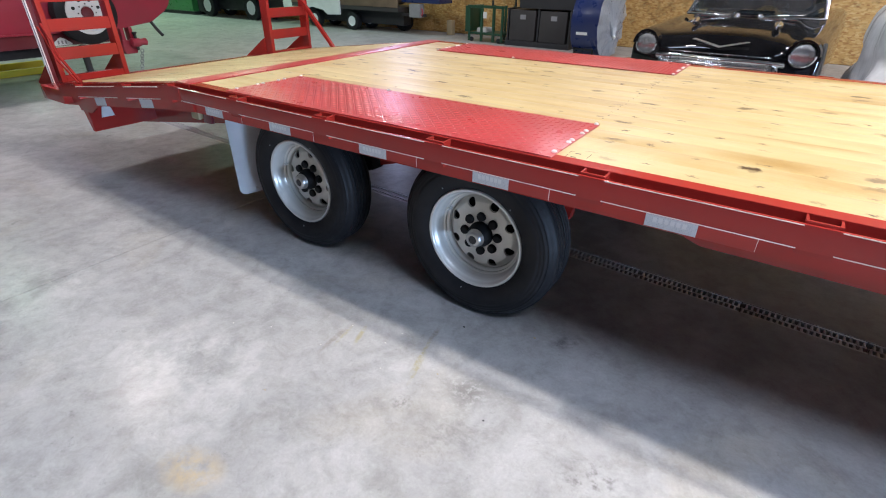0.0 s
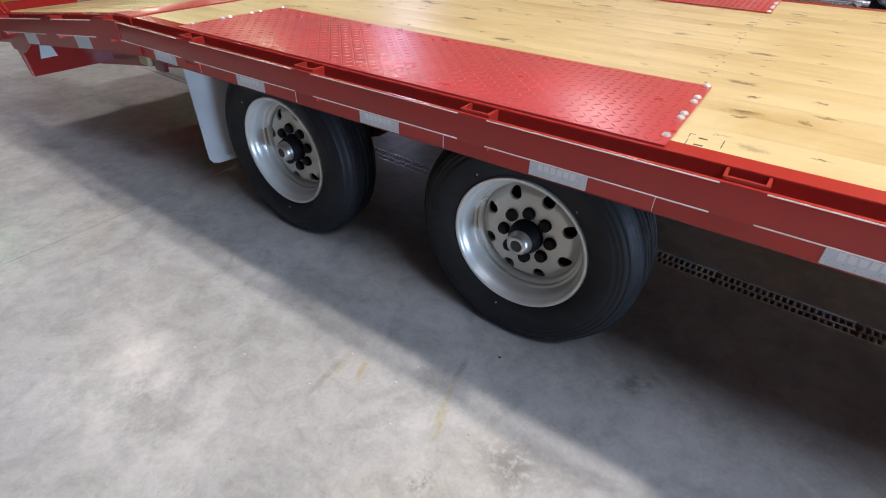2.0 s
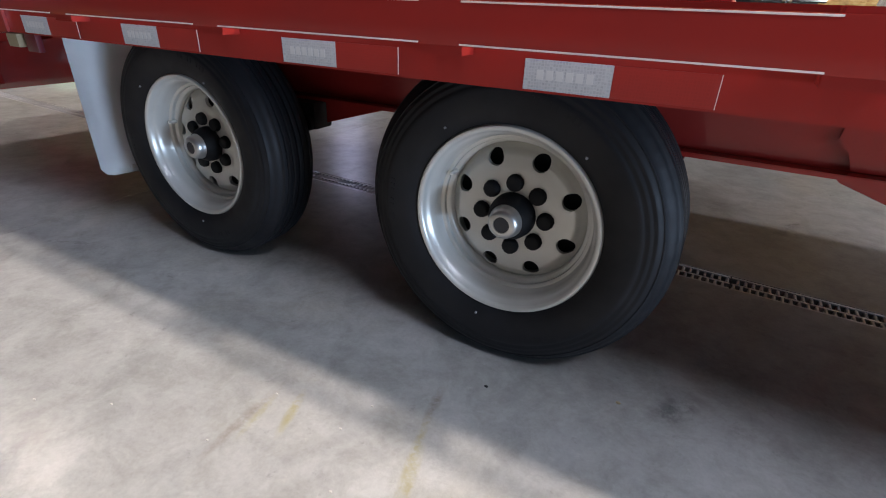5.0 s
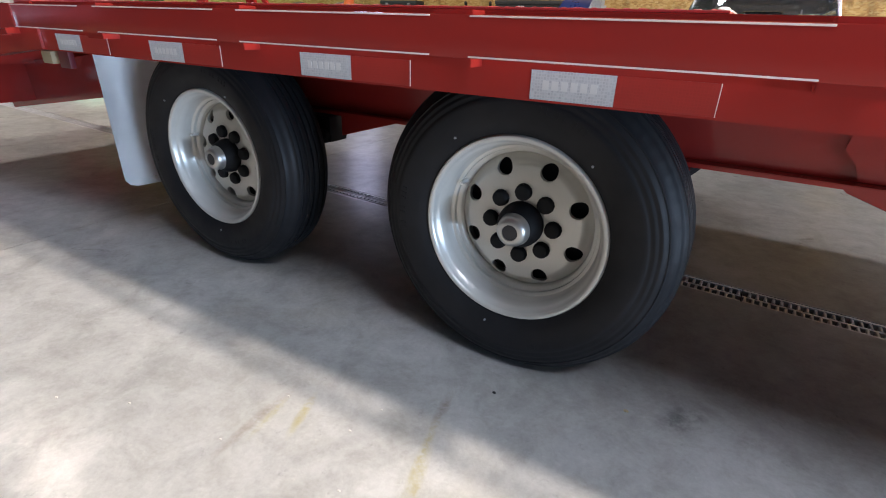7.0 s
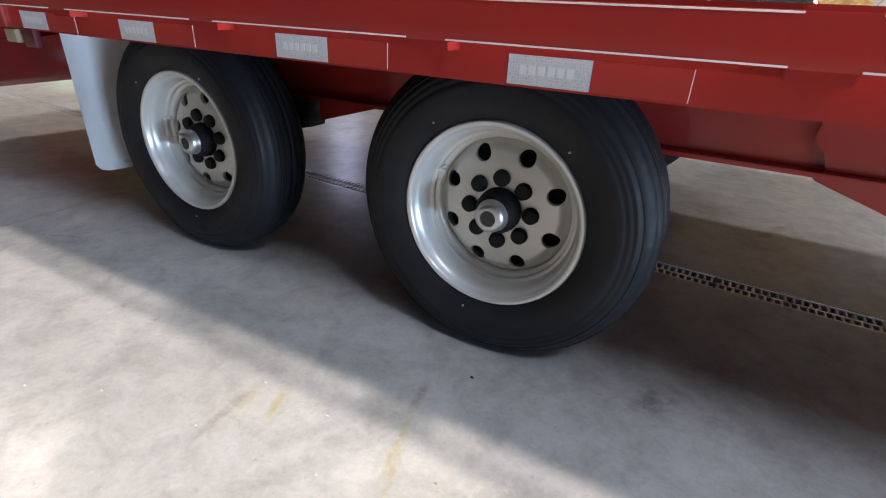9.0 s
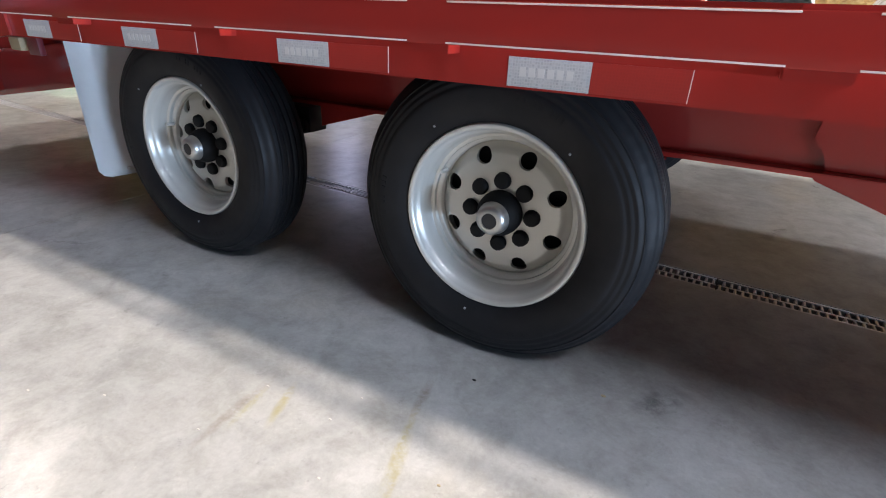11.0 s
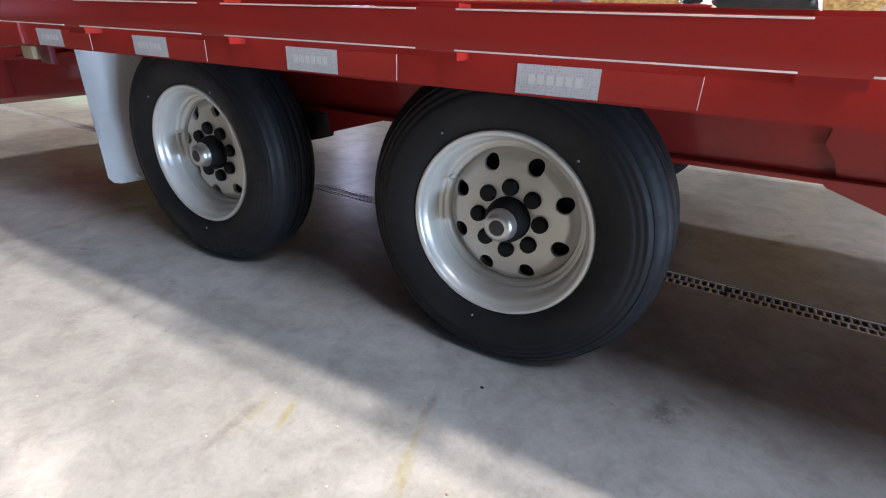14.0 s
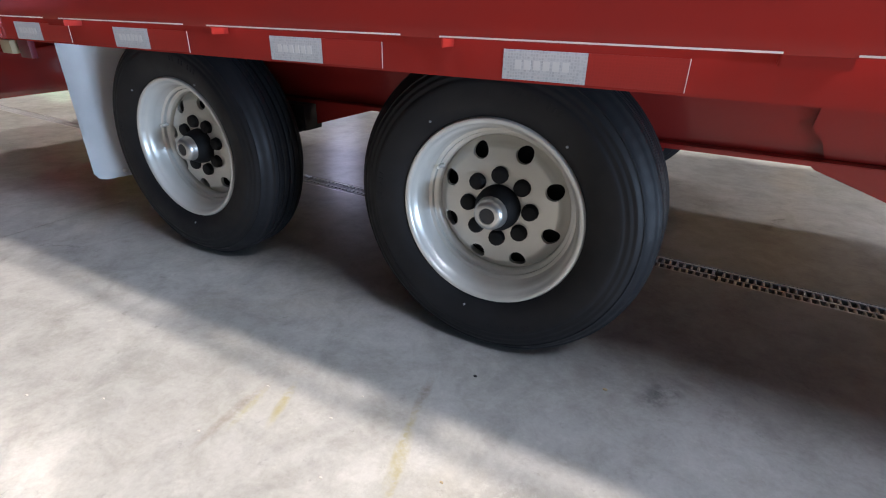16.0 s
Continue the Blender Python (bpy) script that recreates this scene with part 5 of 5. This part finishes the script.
part("hopper", prism([(-1.9, 0.72), (2.02, 0.72), (2.40, 0.765), (2.64, 0.905), (2.72, 1.0), (2.72, 1.9), (-1.9, 1.9)], "x", -8.6, -6.5, 0.02), MAROON, hop)
# rail and undercarriage carry the shade under the hopper in their colours
part("bottom_rail", boxes(((-6.9, -1.9, 0.57), (-6.52, 1.82, 0.715)), bevel=0.01), DARK_MAROON, hop)
part("undercarriage", boxes(((-8.4, -1.9, 0.455), (-6.62, 1.05, 0.568)), bevel=0.02), PIT, hop, "undercarriage coloured near black for its shade")
part("hopper_bead", boxes(((-6.51, -1.9, 0.715), (-6.485, 1.95, 0.735)), bevel=0.004), MAROON, hop)
SPARE = (1.545, 0.93)
spare = part("spare_wheel", lathe([(0.24, -0.1), (0.29, -0.11), (0.345, -0.09), (0.362, 0), (0.345, 0.06), (0.29, 0.085), (0.24, 0.08)], 48, "x", (-6.38, *SPARE), close=True), RUBBER, hop, "black spare tyre")
disc = lathe([(0.248, 0.0), (0.252, 0.045), (0.243, 0.055), (0.225, 0.042), (0.215, 0.03), (0.15, 0.04), (0.085, 0.05), (0.072, 0.045), (0.07, 0.0)], 48, "x", (-6.36, *SPARE))
part("spare_rim", disc, WHITE, spare, "white steel spare rim")
# holes are dark discs laid on the rim, their shade in the colour
for k in range(8):
    t = 2 * math.pi * (k + 0.5) / 8
    part("rim_hole", lathe([(0.019, -0.004), (0.019, 0.004), (0.002, 0.004)], 12, "x", (-6.318, SPARE[0] + 0.150 * math.cos(t), SPARE[1] + 0.150 * math.sin(t))), PIT, spare)
    t = 2 * math.pi * k / 8
    part("stud_hole", lathe([(0.008, -0.004), (0.008, 0.004), (0.001, 0.004)], 10, "x", (-6.311, SPARE[0] + 0.100 * math.cos(t), SPARE[1] + 0.100 * math.sin(t))), PIT, spare)
# dark maroon disc stands for the shaded hub opening
part("hub_hole", lathe([(0.068, 0.0), (0.068, 0.006), (0.002, 0.006)], 24, "x", (-6.315, *SPARE)), DARK_MAROON, spare)
plate = part("marker_plate", prism([(1.13, 0.578), (1.36, 0.578), (1.335, 0.61), (1.275, 0.655), (1.245, 0.668), (1.215, 0.655), (1.155, 0.61)], "x", -6.519, -6.505), WHITE, hop, "pale domed plate with dark marks")
for y in (1.205, 1.245, 1.285):
    part("plate_mark", boxes(((-6.5055, y - 0.009, 0.592), (-6.503, y + 0.009, 0.632)), bevel=0.001), LAMP_SHELL, plate, "dark bar on the plate")
part("reflector_tag", boxes(((-6.503, 1.925, 0.905), (-6.494, 1.965, 0.99)), bevel=0.002), WHITE, hop, "small white reflector tag")
for y in (1.95, 2.06):
    part("drawbar", boxes(((-6.62, y, 0.40), (-6.50, y + 0.045, 0.725)), bevel=0.008), MAROON, hop)
part("drawbar_plate", prism([(1.92, 0.46), (1.95, 0.40), (2.09, 0.40), (2.13, 0.47), (2.12, 0.57), (1.94, 0.57)], "x", -6.52, -6.49, 0.005), MAROON, hop)
part("coupler", lathe([(0.03, -0.1), (0.055, -0.08), (0.06, 0.0), (0.04, 0.05), (0.048, 0.11), (0.02, 0.13)], 18, "y", (-6.47, 2.12, 0.535)), MAROON, hop)
part("coupler_pin", lathe([(0.018, 0.44), (0.018, 0.64), (0.03, 0.65), (0.03, 0.665)], 12, "z", (-6.46, 2.10, 0)), BLACK_PART, hop)
part("jack_post", tube([(-6.55, 1.47, 0.24), (-6.55, 1.47, 0.56)], 0.04, 14), BLACK_PART, hop)
part("jack_foot", lathe([(0.06, 0.225), (0.06, 0.24), (0.02, 0.245)], 16, "z", (-6.55, 1.47, 0)), BLACK_PART, hop)
part("jack_crank", tube([(-6.50, 1.50, 0.44), (-6.44, 1.60, 0.455), (-6.44, 1.70, 0.475), (-6.44, 1.72, 0.44)], 0.012, 8), BLACK_PART, hop)
part("chain_hook", tube([(-6.46, 2.36, 0.775), (-6.43, 2.39, 0.70), (-6.42, 2.44, 0.62), (-6.42, 2.46, 0.60)], 0.022), BLACK_PART, hop)
for k in range(11):
    link = lathe([(0.022, -0.005), (0.028, 0), (0.022, 0.005), (0.016, 0)], 12, "y" if k % 2 else "x", (-6.43, 2.13 - 0.009 * k, 0.43 - 0.032 * k), close=True)
    part("chain_link", link, LAMP_SHELL, hop, "grey steel chain link")
for x in (-7.2, -8.2):
    w = part("wheel", lathe([(0.2, -0.1), (0.3, -0.1), (0.36, -0.06), (0.36, 0.06), (0.3, 0.1), (0.2, 0.1)], 32, "y", (x, -1.2, 0.36)), RUBBER, hop)

rack = thing("yellow_floor_guide", "pair of yellow steel floor guide rails", "rail", at=(0, 0, 0))
for x in (-9.25, -8.52):
    part("guide_rail", boxes(((x, -3.0, 0), (x + 0.09, 1.86, 0.09)), bevel=0.01), YELLOW, rack)

# ---- sheeted object beside the car ----
sheet = bmesh.new()
grid = []
NU, NV = 96, 24
for j in range(NV + 1):
    f = j / NV
    row = []
    for k in range(NU):
        t = 2 * math.pi * k / NU
        ring = 1.0 if f < 0.7 else math.sqrt(max(0.0, 1 - ((f - 0.7) / 0.3) ** 2))
        fold = 0.045 * math.sin(7 * t + 1.5 * math.sin(3 * t)) * (1 - f) + 0.010 * math.sin(15 * t + 3 * f) - 0.05 * math.exp(-((f - 0.45) / 0.08) ** 2) * (1 + math.sin(5 * t))
        rx, ry = (0.66 - 0.16 * f + fold) * ring, (0.8 + 0.12 * (1 - f) + fold) * ring
        z = 1.0 * f / 0.7 if f < 0.7 else 1.0 + 0.35 * (f - 0.7) / 0.3
        row.append(sheet.verts.new((rx * math.cos(t), ry * math.sin(t), max(0.004, z + 0.03 * math.sin(5 * t) * f))))
    grid.append(row)
for a, b in zip(grid, grid[1:]):
    for k in range(NU):
        sheet.faces.new((a[k], a[(k + 1) % NU], b[(k + 1) % NU], b[k]))
sheeted = part("sheeted_machine", sheet, CLOUDY, None, "machine draped in a milky plastic sheet beside the car", 80)
sheeted.location = (2.08, 5.6, 0)
tagged(sheeted, category="covered machine")

# ---- debris on the floor ----
for k, (x, y, r) in enumerate(((0.077, 0.017, 0.004), (0.376, 0.129, 0.0045), (1.9, -0.55, 0.006), (-0.35, -0.75, 0.003), (0.42, -0.4, 0.003), (0.15, -0.3, 0.003), (-0.808, -0.561, 0.0032), (-0.644, -0.481, 0.0028), (-0.346, -0.264, 0.0026), (-0.146, -0.272, 0.003), (-0.062, -0.405, 0.0028), (-0.126, -0.181, 0.0026), (-0.37, -0.44, 0.0026))):
    bm = bmesh.new()
    bmesh.ops.create_icosphere(bm, subdivisions=1, radius=r)
    for v in bm.verts:
        v.co.z = max(0.0, v.co.z * 0.6 + r * 0.5)
        v.co.x *= 1.6
    o = part("grit_crumb", bm, PALE_GRIT if k > 5 else PALE_TIMBER if k % 2 else PIT, None, "tiny crumb of grit lying on the concrete")
    o.location = (x, y, 0)
    tagged(o, category="debris", group="floor crumbs")

# ---- strand board sheets ----
sheet_mesh = boxes(((0.002, -0.012, 0.01), (1.217, 0.0, 2.43)), bevel=0.002)
osb_sheet = part("board_sheet", sheet_mesh, OSB, wall_n)
osb_sheet.location = (-13.4, 10.32, 0)
for k in range(1, 20):
    again(osb_sheet, loc=(-13.4 + 1.22 * k, 10.32, 0))
